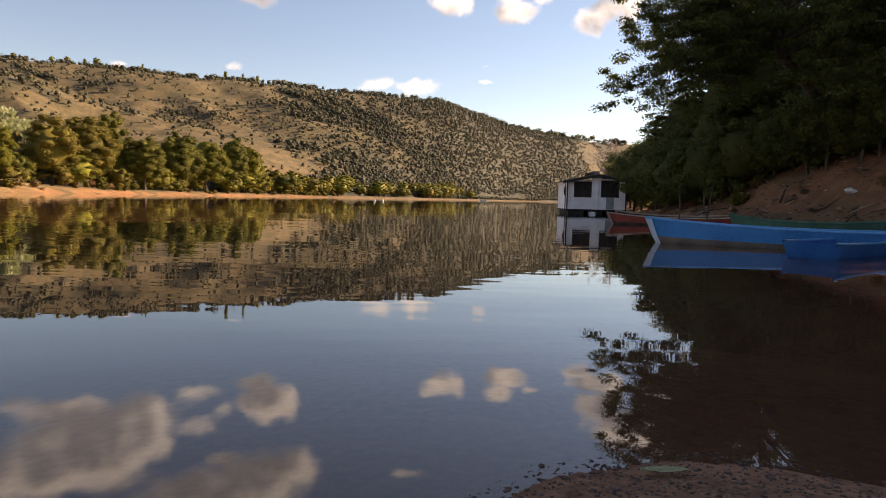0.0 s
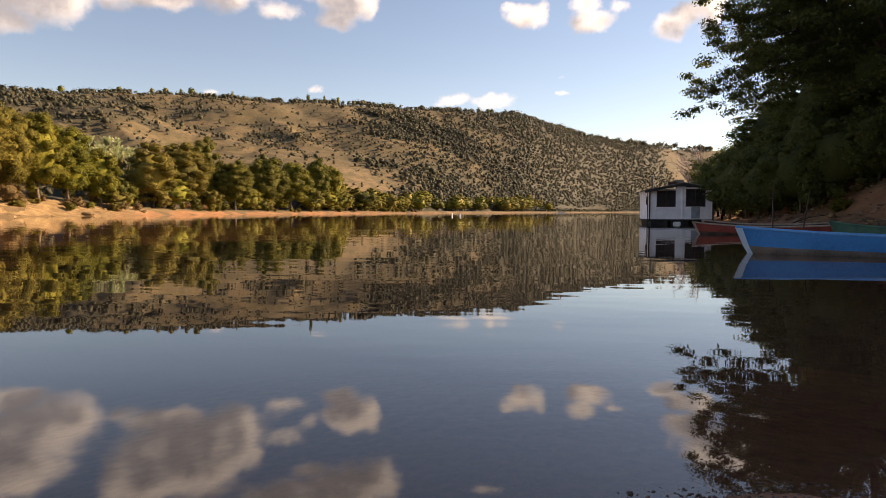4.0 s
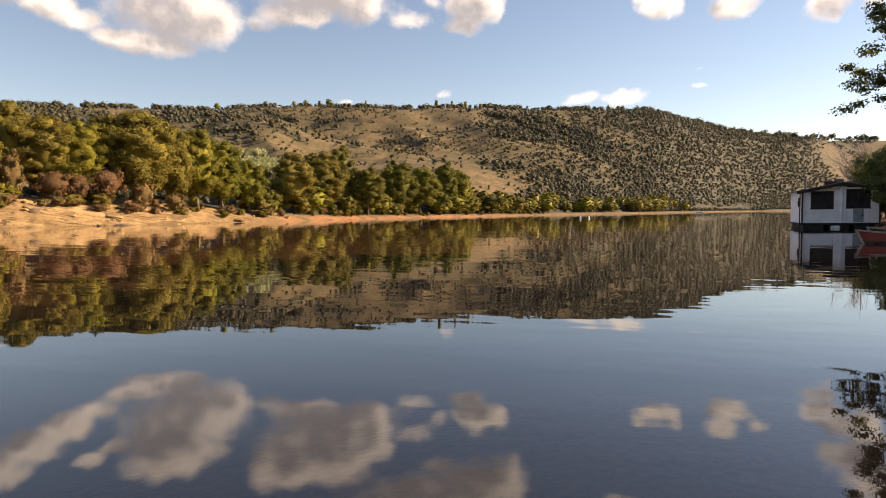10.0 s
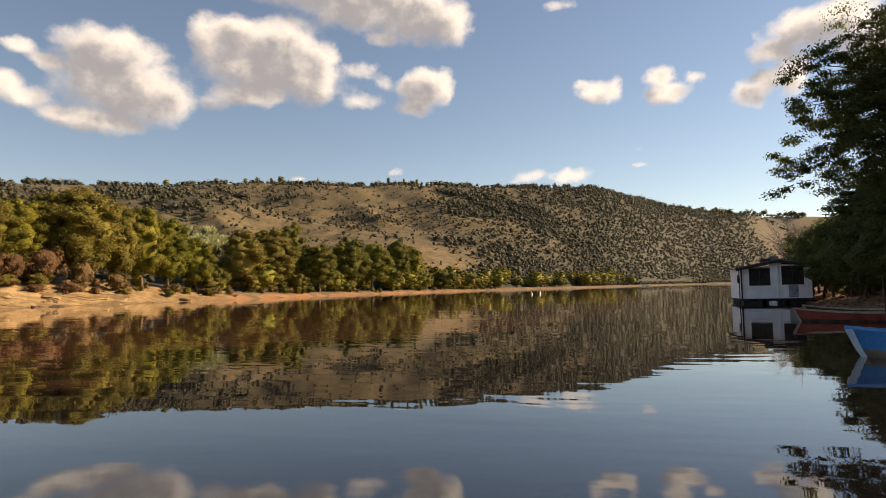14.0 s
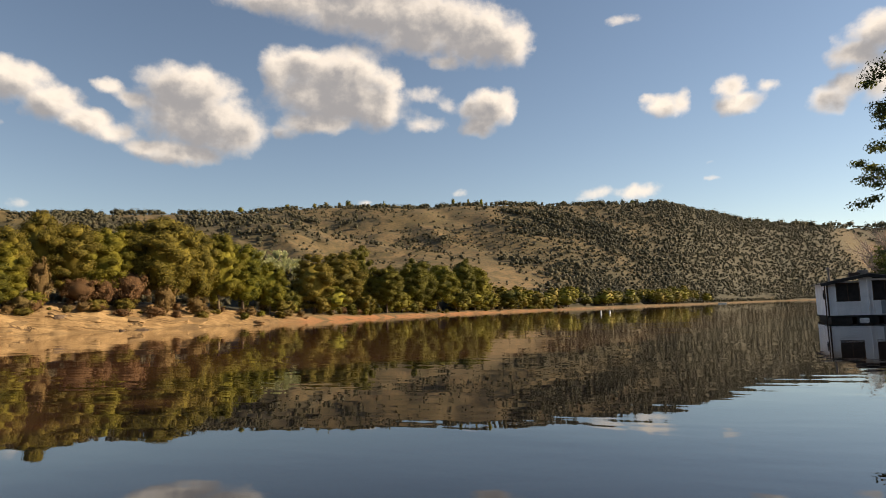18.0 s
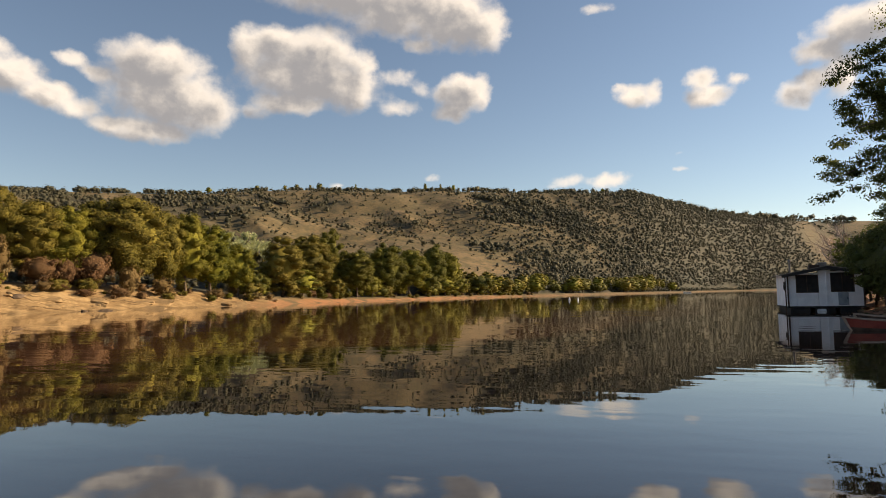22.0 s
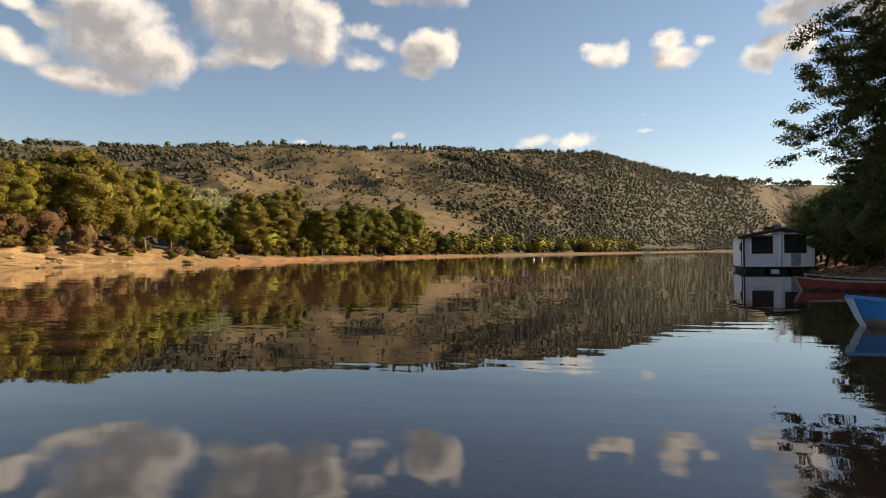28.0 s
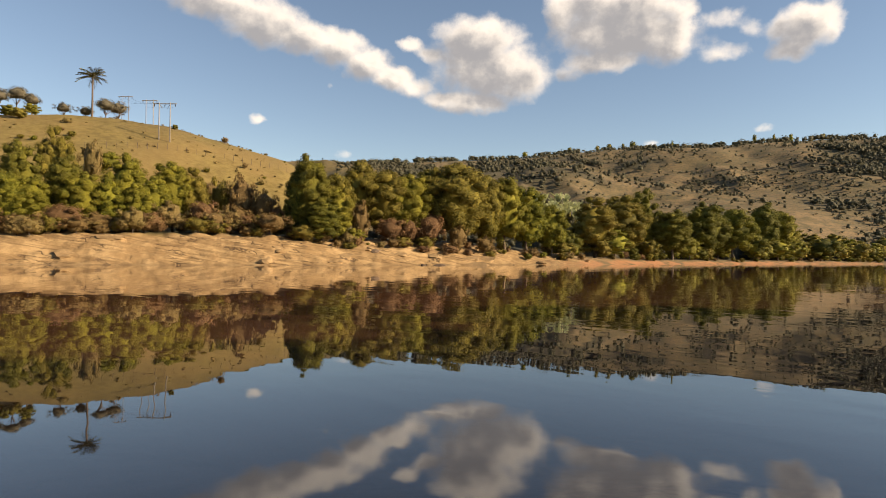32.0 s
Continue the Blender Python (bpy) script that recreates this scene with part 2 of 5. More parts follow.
def build_ground(n, p):
    pos = n.add("ShaderNodeNewGeometry").outputs["Position"]
    a_rock = n.add("ShaderNodeAttribute"); a_rock.attribute_name = "rock"
    a_soil = n.add("ShaderNodeAttribute"); a_soil.attribute_name = "soil"
    a_wood = n.add("ShaderNodeAttribute"); a_wood.attribute_name = "wood"
    a_mud = n.add("ShaderNodeAttribute"); a_mud.attribute_name = "mud"
    big = n.noise(pos, 0.012, 6, 0.6)
    mid = n.noise(pos, 0.09, 6, 0.65)
    fine = n.noise(pos, 1.3, 6, 0.65)
    grain = n.noise(pos, 14.0, 4, 0.6)
    grass = n.mix(n.step(big, 0.35, 0.65), (0.215, 0.148, 0.074), (0.140, 0.106, 0.054))
    grass = n.mix(n.math("MULTIPLY", n.step(mid, 0.44, 0.66), 0.9), grass, (0.100, 0.085, 0.040))
    grass = n.mix(n.math("MULTIPLY", n.step(fine, 0.5, 0.8), 0.45), grass, (0.27, 0.185, 0.11))
    scrub = n.noise(pos, 0.34, 5, 0.7)
    grass = n.mix(n.math("MULTIPLY", n.step(scrub, 0.46, 0.60), 0.75), grass, (0.080, 0.072, 0.045))
    path = n.noise(n.vec("MULTIPLY", pos, (0.016, 0.016, 0.42)), 1.0, 5, 0.65)
    grass = n.mix(n.math("MULTIPLY", n.step(path, 0.52, 0.62), 0.55), grass, (0.13, 0.10, 0.05))
    # underwood colour, with the shade among the trees put into it
    under_shaded = n.mix(fine, (0.032, 0.036, 0.026), (0.052, 0.052, 0.037))
    a_lawn = n.add("ShaderNodeAttribute"); a_lawn.attribute_name = "lawn"
    tuft = n.noise(pos, 0.55, 7, 0.72)
    lawn = n.mix(n.step(tuft, 0.36, 0.62), (0.145, 0.105, 0.034), (0.215, 0.160, 0.054))
    lawn = n.mix(n.math("MULTIPLY", n.step(n.noise(pos, 0.05, 4), 0.45, 0.65), 0.5), lawn, (0.225, 0.150, 0.058))
    grass = n.mix(a_lawn.outputs["Fac"], grass, lawn)
    col = n.mix(n.math("MULTIPLY", a_wood.outputs["Fac"], 0.95), grass, under_shaded)
    rock = n.mix(n.step(n.noise(pos, 0.35, 7, 0.65), 0.38, 0.66), (0.23, 0.148, 0.068), (0.37, 0.250, 0.120))
    px, py, pz = n.add("ShaderNodeSeparateXYZ", ins={0: pos}).outputs
    dip = n.math("ADD", pz, n.math("MULTIPLY", py, 0.20))
    layer = n.add("ShaderNodeCombineXYZ", ins={0: n.math("MULTIPLY", px, 0.10), 1: n.math("MULTIPLY", py, 0.10), 2: n.math("MULTIPLY", dip, 2.4)}).outputs[0]
    rock = n.mix(n.math("MULTIPLY", n.step(n.noise(layer, 1.0, 6, 0.7), 0.49, 0.60), 0.75), rock, (0.17, 0.105, 0.048))
    rock = n.mix(n.math("MULTIPLY", n.step(grain, 0.45, 0.8), 0.3), rock, (0.2, 0.14, 0.09))
    split = n.add("ShaderNodeCombineXYZ", ins={0: n.math("MULTIPLY", px, 0.10), 1: n.math("MULTIPLY", py, 0.07), 2: n.math("MULTIPLY", dip, 0.8)}).outputs[0]
    vor = n.add("ShaderNodeTexVoronoi", ins={"Vector": n.vec("ADD", split, n.vec("MULTIPLY", n.add("ShaderNodeTexNoise", ins={"Vector": pos, "Scale": 0.5, "Detail": 5.0}).outputs["Color"], (0.5, 0.5, 0.5))), "Scale": 1.5})
    vor.feature = "DISTANCE_TO_EDGE"
    crack = n.step(vor.outputs["Distance"], 0.0, 0.045)
    crack = n.math("MAXIMUM", crack, n.step(n.noise(pos, 0.16, 3), 0.42, 0.52))
    rock = n.mix(n.math("MULTIPLY", n.math("SUBTRACT", 1.0, crack), 0.75), rock, (0.07, 0.045, 0.03))
    col = n.mix(a_rock.outputs["Fac"], col, rock)
    wet = n.math("SUBTRACT", 1.0, n.step(n.math("ADD", pz, n.math("MULTIPLY", fine, 0.3)), 0.32, 0.60))
    rock = n.mix(n.math("MULTIPLY", wet, 0.85), rock, (0.075, 0.050, 0.028))
    soil = n.mix(fine, (0.27, 0.118, 0.052), (0.43, 0.225, 0.112))
    col = n.mix(n.math("MULTIPLY", a_soil.outputs["Fac"], n.step(n.noise(pos, 0.22, 5, 0.65), 0.38, 0.56)), col, soil)
    mud = n.mix(n.step(n.math("ADD", n.math("MULTIPLY", fine, 0.5), n.math("MULTIPLY", grain, 0.5)), 0.35, 0.65), (0.15, 0.072, 0.043), (0.38, 0.185, 0.105))
    # bed darkens with depth: light lost in the water is put into its colour
    depth_dark = n.step(n.math("MULTIPLY", pz, -1.0), 0.3, 1.15)
    mud = n.mix(depth_dark, mud, (0.045, 0.034, 0.024))
    col = n.mix(a_mud.outputs["Fac"], col, mud)
    n.put(p.inputs["Base Color"], col)
    h = n.math("ADD", n.math("ADD", n.math("MULTIPLY", fine, 1.0), n.math("MULTIPLY", n.math("MULTIPLY", crack, a_rock.outputs["Fac"]), 0.7)), n.math("MULTIPLY", grain, 0.18))
    bump(n, p, h, 0.7, 0.25)


GROUND = material("ground", build_ground, 0.92, 0, 0.15)


def build_water():
    m = bpy.data.materials.new("river_water")
    m.use_nodes = True
    n = Nodes(m.node_tree)
    pos = n.add("ShaderNodeNewGeometry").outputs["Position"]
    swell = n.noise(n.vec("MULTIPLY", pos, (0.55, 1.0, 1.0)), 0.55, 2, 0.5)
    chop = n.noise(n.vec("MULTIPLY", pos, (0.26, 1.0, 1.0)), 3.0, 2, 0.5)
    wave = n.noise(n.vec("MULTIPLY", pos, (0.22, 1.0, 1.0)), 0.95, 2, 0.45)
    patch = n.step(n.noise(n.vec("MULTIPLY", pos, (0.10, 0.25, 1.0)), 1.0, 4, 0.6), 0.42, 0.66)
    y = n.add("ShaderNodeSeparateXYZ", ins={0: pos}).outputs[1]
    lane = n.math("MULTIPLY", n.step(y, 75.0, 125.0), n.math("SUBTRACT", 1.0, n.step(y, 330.0, 480.0)))
    band = n.step(n.math("ADD", n.noise(n.vec("MULTIPLY", pos, (0.010, 0.055, 1.0)), 1.0, 4, 0.6), n.math("MULTIPLY", lane, 0.055)), 0.60, 0.68)
    rough = n.math("ADD", n.math("ADD", n.math("MULTIPLY", patch, 0.9), 0.5), n.math("MULTIPLY", band, 9.0))
    swell = n.math("MULTIPLY", swell, n.math("ADD", n.math("MULTIPLY", patch, 0.5), 0.5))
    long = n.noise(n.vec("MULTIPLY", pos, (0.5, 1.0, 1.0)), 0.13, 2, 0.4)
    h = n.math("ADD", n.math("ADD", n.math("MULTIPLY", long, 0.016), n.math("MULTIPLY", swell, 0.0075)), n.math("MULTIPLY", n.math("ADD", n.math("MULTIPLY", chop, 0.00042), n.math("MULTIPLY", wave, 0.0022)), rough))
    b = n.add("ShaderNodeBump", ins={"Strength": 1.0, "Distance": 1.0, "Height": h})
    gloss = n.add("ShaderNodeBsdfGlossy", ins={"Color": (1, 1, 1, 1), "Roughness": 0.01, "Normal": b.outputs[0]})
    deep = n.add("ShaderNodeBsdfDiffuse", ins={"Color": (0.165, 0.080, 0.048, 1)})
    clear = n.add("ShaderNodeBsdfTransparent", ins={"Color": (0.88, 0.66, 0.48, 1)})
    body = n.add("ShaderNodeMixShader", ins={0: 0.45, 1: clear.outputs[0], 2: deep.outputs[0]})
    fr = n.add("ShaderNodeFresnel", ins={"IOR": 1.6, "Normal": b.outputs[0]})
    x = n.add("ShaderNodeMixShader", ins={0: fr.outputs[0], 1: body.outputs[0], 2: gloss.outputs[0]})
    n.t.links.new(x.outputs[0], n.add("ShaderNodeOutputMaterial").inputs[0])
    return m


WATER = build_water()
WHITE_WALL = worn("white_sheeting", (0.72, 0.72, 0.73), (0.88, 0.88, 0.88), 1.6, 0.6)
BLACK_TAR = worn("black_tar", (0.012, 0.012, 0.012), (0.035, 0.032, 0.03), 2.0, 0.7)
ROOF_DARK = worn("dark_roofing", (0.02, 0.02, 0.022), (0.06, 0.055, 0.05), 2.0, 0.7)
SCREEN = worn("dark_mesh_screen", (0.012, 0.010, 0.010), (0.03, 0.024, 0.022), 4.0, 0.6)
GREY_DOOR = worn("grey_hatch", (0.20, 0.24, 0.27), (0.32, 0.36, 0.38), 3.0, 0.6)
BLUE = worn("blue_boat_paint", (0.020, 0.17, 0.42), (0.035, 0.26, 0.58), 1.4, 0.5, 0, 0.4)
RAIL_BLUE = worn("light_blue_paint", (0.06, 0.27, 0.55), (0.12, 0.38, 0.66), 2.0, 0.5)
BLUE_DEEP = worn("deep_blue_paint", (0.012, 0.11, 0.34), (0.02, 0.17, 0.46), 1.6, 0.5, 0, 0.4)
PALE_BLUE = worn("pale_blue_paint", (0.42, 0.56, 0.66), (0.60, 0.70, 0.76), 2.0, 0.6)
HULL_MUD = worn("mud_stained_hull", (0.12, 0.10, 0.08), (0.24, 0.20, 0.16), 2.5, 0.85)
RED = worn("red_boat_paint", (0.16, 0.028, 0.022), (0.30, 0.06, 0.04), 2.0, 0.65)
GREEN = worn("green_boat_paint", (0.035, 0.10, 0.07), (0.07, 0.17, 0.11), 2.0, 0.65)
WOOD_PALE = worn("weathered_wood", (0.28, 0.20, 0.15), (0.48, 0.36, 0.28), 3.0, 0.85)
WOOD_DARK = worn("dark_wet_wood", (0.04, 0.025, 0.018), (0.11, 0.07, 0.05), 3.0, 0.8)
POLE_GREY = worn("grey_pole", (0.17, 0.15, 0.13), (0.30, 0.27, 0.24), 2.0, 0.8)
PLASTIC = worn("white_plastic", (0.62, 0.62, 0.60), (0.82, 0.82, 0.80), 4.0, 0.5)
TILE = worn("clay_tile", (0.30, 0.11, 0.05), (0.48, 0.20, 0.10), 1.5, 0.85)
STONE = worn("tan_rock", (0.17, 0.112, 0.055), (0.32, 0.215, 0.105), 0.9, 0.9, 0, 0.2, 9.0, 0.6, 0.06)
STONE_DARK = worn("dark_rock", (0.07, 0.05, 0.035), (0.18, 0.125, 0.08), 0.9, 0.9, 0, 0.2, 9.0, 0.6, 0.06)
PEBBLE = worn("wet_pebble", (0.045, 0.028, 0.022), (0.17, 0.10, 0.072), 30.0, 0.5, 0, 0.35)


# ---- number helpers ----
def hash2(ix, iy, seed):
    h = (ix * 374761393 + iy * 668265263 + seed * 144665) & 0x7FFFFFFF
    h = ((h ^ (h >> 13)) * 1274126177) & 0x7FFFFFFF
    return ((h ^ (h >> 16)) & 0xFFFF) / 65535.0


def value_noise(x, y, seed):
    x0, y0 = np.floor(x), np.floor(y)
    fx, fy = x - x0, y - y0
    ux, uy = fx * fx * (3 - 2 * fx), fy * fy * (3 - 2 * fy)
    ix, iy = x0.astype(np.int64), y0.astype(np.int64)
    a, b = hash2(ix, iy, seed), hash2(ix + 1, iy, seed)
    c, d = hash2(ix, iy + 1, seed), hash2(ix + 1, iy + 1, seed)
    return (a * (1 - ux) + b * ux) * (1 - uy) + (c * (1 - ux) + d * ux) * uy


def fbm(x, y, scale, octaves=5, seed=1, gain=0.5):
    """Fractal noise, -1 to 1, with features of about scale metres."""
    out, amp, tot = 0.0, 1.0, 0.0
    for k in range(octaves):
        f = 2.0 ** k / scale
        out = out + amp * (value_noise(x * f + 17.3 * k, y * f - 9.1 * k, seed + k) * 2 - 1)
        tot += amp
        amp *= gain
    return out / tot


def smooth(x, lo, hi):
    t = np.clip((x - lo) / (hi - lo), 0, 1)
    return t * t * (3 - 2 * t)


def at(bearing, dist):
    """Ground point at a bearing (degrees left of ahead) and a distance."""
    a = radians(bearing)
    return -dist * math.sin(a), dist * math.cos(a)


# ---- the lie of the land ----
LEFT_Y = np.array([-900, -200, -60, 0, 16, 53, 75, 108, 151, 207, 260, 315, 400, 500, 650, 800, 1000, 1150, 1250, 1300])
LEFT_X = np.array([-150, -120, -100, -92, -89, -77, -74, -74, -77, -75, -68, -56, -30, 0, 40, 76, 140, 300, 700, 2800])
RIGHT_Y = np.array([-900, -200, -40, -8, -3, 0.5, 1.6, 4.0, 7, 10, 14, 18, 22, 26, 32, 38, 45, 60, 100, 160, 230, 290, 330, 420, 800, 1000, 1300])
RIGHT_X = np.array([60, 20, -4, -1.0, 2.0, 4.2, 5.0, 6.8, 9.0, 10.4, 11.6, 12.3, 12.2, 11.4, 10.9, 11.6, 12.6, 16, 29, 44, 54, 51, 62, 85, 155, 240, 420])
RIDGE_AZ = np.array([-25, -14.6, -10.7, -5.7, -3, -0.6, 4.5, 9.5, 14.3, 19, 25.4, 28.6, 31.3, 34.6, 39.4, 49.7, 54.8, 62, 75, 120])
RIDGE_S = np.array([0.085, 0.0915, 0.0995, 0.114, 0.130, 0.146, 0.1575, 0.1605, 0.1655, 0.166, 0.164, 0.166, 0.167, 0.164, 0.159, 0.152, 0.147, 0.14, 0.13, 0.13])
RIDGE_R = np.array([2300, 2050, 1650, 1300, 1180, 1080, 940, 900, 880, 860, 840, 830, 820, 800, 780, 760, 750, 740, 730, 730])
SHORE_AZ = np.array([-25, -14, -8.5, -5.4, -3.6, 0, 10, 20, 27, 34.4, 44, 55, 80, 120])
SHORE_R = np.array([1500, 1340, 1010, 800, 650, 500, 320, 220, 172, 133, 105, 95, 92, 110])
SHELF_AZ = np.array([26, 32, 36, 40, 46, 52, 57, 62, 70, 90, 110])
SHELF_Z = np.array([1.2, 1.6, 2.6, 3.6, 4.2, 4.2, 4.0, 4.8, 4.5, 4.3, 4.0])
KNOLL_AZ = np.array([50, 54, 57, 58.7, 59.7, 64.5, 69, 73, 77, 80.6, 86, 100, 120])
KNOLL_Z = np.array([6, 17, 25.5, 29.0, 30.7, 35.1, 38.6, 39.6, 39.2, 37.4, 36, 34, 20])


def land(x, y):
    """Height, and how far each point is into the left and into the right bank."""
    r = np.hypot(x, y)
    az = np.degrees(np.arctan2(-x, y))
    wig = 1.2 * fbm(x, y, 9.0, 3, 5) * smooth(r, 20, 70)
    lx = np.interp(y, LEFT_Y, LEFT_X)
    rx = np.interp(y, RIGHT_Y, RIGHT_X)
    bend = np.cos(np.arctan(np.interp(y, LEFT_Y, np.gradient(LEFT_X, LEFT_Y))))
    dl = (lx - x) * bend + wig
    bendr = np.cos(np.arctan(np.interp(y, RIGHT_Y, np.gradient(RIGHT_X, RIGHT_Y))))
    tongue = (1 - np.hypot((x - 0.88) / 1.14, (y - 0.35) / 1.48)) * 1.25
    dr = np.maximum((x - rx) * bendr, tongue) + wig * 0.6 + 0.10 * fbm(x, y, 0.7, 4, 31) * smooth(r, 0.3, 1.0)
    # left bank: rock shelves, then the terrace, the knoll, the far range
    rocky = smooth(az, 30, 40)
    shelf = np.interp(az, SHELF_AZ, SHELF_Z) * smooth(dl, 0.0, 6 + 6 * rocky) ** 0.8
    tilt = 0.20 * y + 1.0 * fbm(x, y, 9.0, 3, 9)
    phase = (shelf + tilt) / 0.95
    stair = (np.floor(phase) + smooth(phase - np.floor(phase), 0.62, 1.0)) * 0.95 - tilt
    onrock = rocky * smooth(dl, 0.2, 1.6) * (1 - smooth(dl, 10, 15))
    shelf = np.maximum(shelf + onrock * (0.75 * (stair - shelf) + 0.30 * fbm(x, y, 1.3, 3, 15)), np.where(dl > 0, 0.03, -9.0))
    terrace = 0.045 * np.clip(dl - 9, 0, 400) * (1 - smooth(dl, 150, 400) * 0.3)
    kz = np.interp(az, KNOLL_AZ, KNOLL_Z)
    knoll = kz * smooth(r, 96, 205) ** 0.85 * (1 - 0.5 * smooth(r, 230, 420))
    rr, rs = np.interp(az, RIDGE_AZ, RIDGE_R), np.interp(az, RIDGE_AZ, RIDGE_S)
    rb = np.interp(az, SHORE_AZ, SHORE_R) + 25
    t = np.clip((r - rb) / (rr - rb), 0, 1.0)
    spur = fbm(x, y, 260, 5, 3) * 24 + fbm(x, y, 60, 4, 7) * 9 - 15 * np.abs(fbm(x + 0.5 * y, y, 110, 4, 8))
    steep = smooth(-az, -8, 0) * smooth(az, -13.5, -11)
    far = rs * rr * ((0.45 - 0.3 * steep) * t + (0.55 + 0.3 * steep) * smooth(t, 0.0, 1.0)) + spur * np.sin(np.pi * np.clip(t, 0, 1)) * smooth(dl, 30, 200)
    far = far + 13.5 * np.exp(-((az - 36) / 7) ** 2 - ((r - 198) / 38) ** 2)
    far = far * (1 - 0.55 * smooth(r, rr * 1.02, rr * 1.8))
    left = np.maximum(shelf + np.where(dl > 0, terrace, 0), np.where(dl > 14, np.maximum(knoll, far), 0)) + 0.25 * fbm(x, y, 6, 4, 11) * smooth(dl, 2, 12)
    # right bank: a muddy foot, then a wooded slope
    cut = dr + 0.9 * fbm(x, y, 3.0, 4, 25)
    foot = np.where(r < 5, 0.19 * np.clip(dr, 0, 4.2), 0.24 * np.clip(dr, 0, 4.2) + (0.75 + 0.25 * smooth(-y, -22, -14)) * smooth(cut, 2.9, 4.3)) + 0.32 * fbm(x, y, 1.5, 5, 21, 0.6) * smooth(dr, 0.05, 1.5) * smooth(r, 3, 12)
    rise = 0.62 * np.clip(dr - 4.2, 0, 26) * smooth(r, 8, 20) * (1 - 0.75 * smooth(y, 60, 140)) + 0.12 * np.clip(dr - 30, 0, 300)
    right = foot + rise + 0.5 * fbm(x, y, 5, 4, 23) * smooth(dr, 4, 9)
    d = np.maximum(dl, dr)
    bed = -1.5 * smooth(-d, 0.0, 9.0) - 0.02 * smooth(-d, 0, 0.3)
    z = np.where(dl > 0, left, np.where(dr > 0, right, bed))
    return z, dl, dr, az, r


def ground_z(x, y):
    return float(land(np.array([float(x)]), np.array([float(y)]))[0][0])


def mesh_from(name, verts, faces, mats, smooth_faces=False):
    me = bpy.data.meshes.new(name)
    v = np.asarray(verts, np.float32).reshape(-1, 3)
    f = np.asarray(faces, np.int32)
    k = f.shape[1]
    me.vertices.add(len(v))
    me.vertices.foreach_set("co", v.ravel())
    me.loops.add(f.size)
    me.loops.foreach_set("vertex_index", f.ravel())
    me.polygons.add(len(f))
    me.polygons.foreach_set("loop_start", np.arange(0, f.size, k, dtype=np.int32))
    me.polygons.foreach_set("loop_total", np.full(len(f), k, np.int32))
    if smooth_faces:
        me.polygons.foreach_set("use_smooth", np.ones(len(f), bool))
    me.update(calc_edges=True)
    me.validate()
    for m in (mats if isinstance(mats, (list, tuple)) else [mats]):
        me.materials.append(m)
    return me


def woods(x, y, az, r):
    """How wooded the far slopes are, 0 to 1."""
    patch = smooth(fbm(x, y * 1.7, 120, 4, 41) + 0.6 * fbm(x, y, 30, 3, 43), 0.05, 0.6)
    gully = smooth(fbm(x + 0.3 * y, y, 210, 3, 47) + 0.4 * fbm(x, y, 35, 3, 48), 0.05, 0.7) * 0.8
    right = smooth(-az + 2.5 * fbm(x, y, 130, 4, 45), -8, 1) * (1 - smooth(-az, 11, 13.5) * smooth(r, 1500, 1650))
    right = np.maximum(right, ((az < -6.5) & (r < 1300)) * 1.0)
    low = smooth(-r, -700, -480) * smooth(-az, -14, -4)
    return np.clip(np.maximum(np.maximum(patch, gully) * 0.85, np.maximum(right * 0.9, low)), 0, 1)


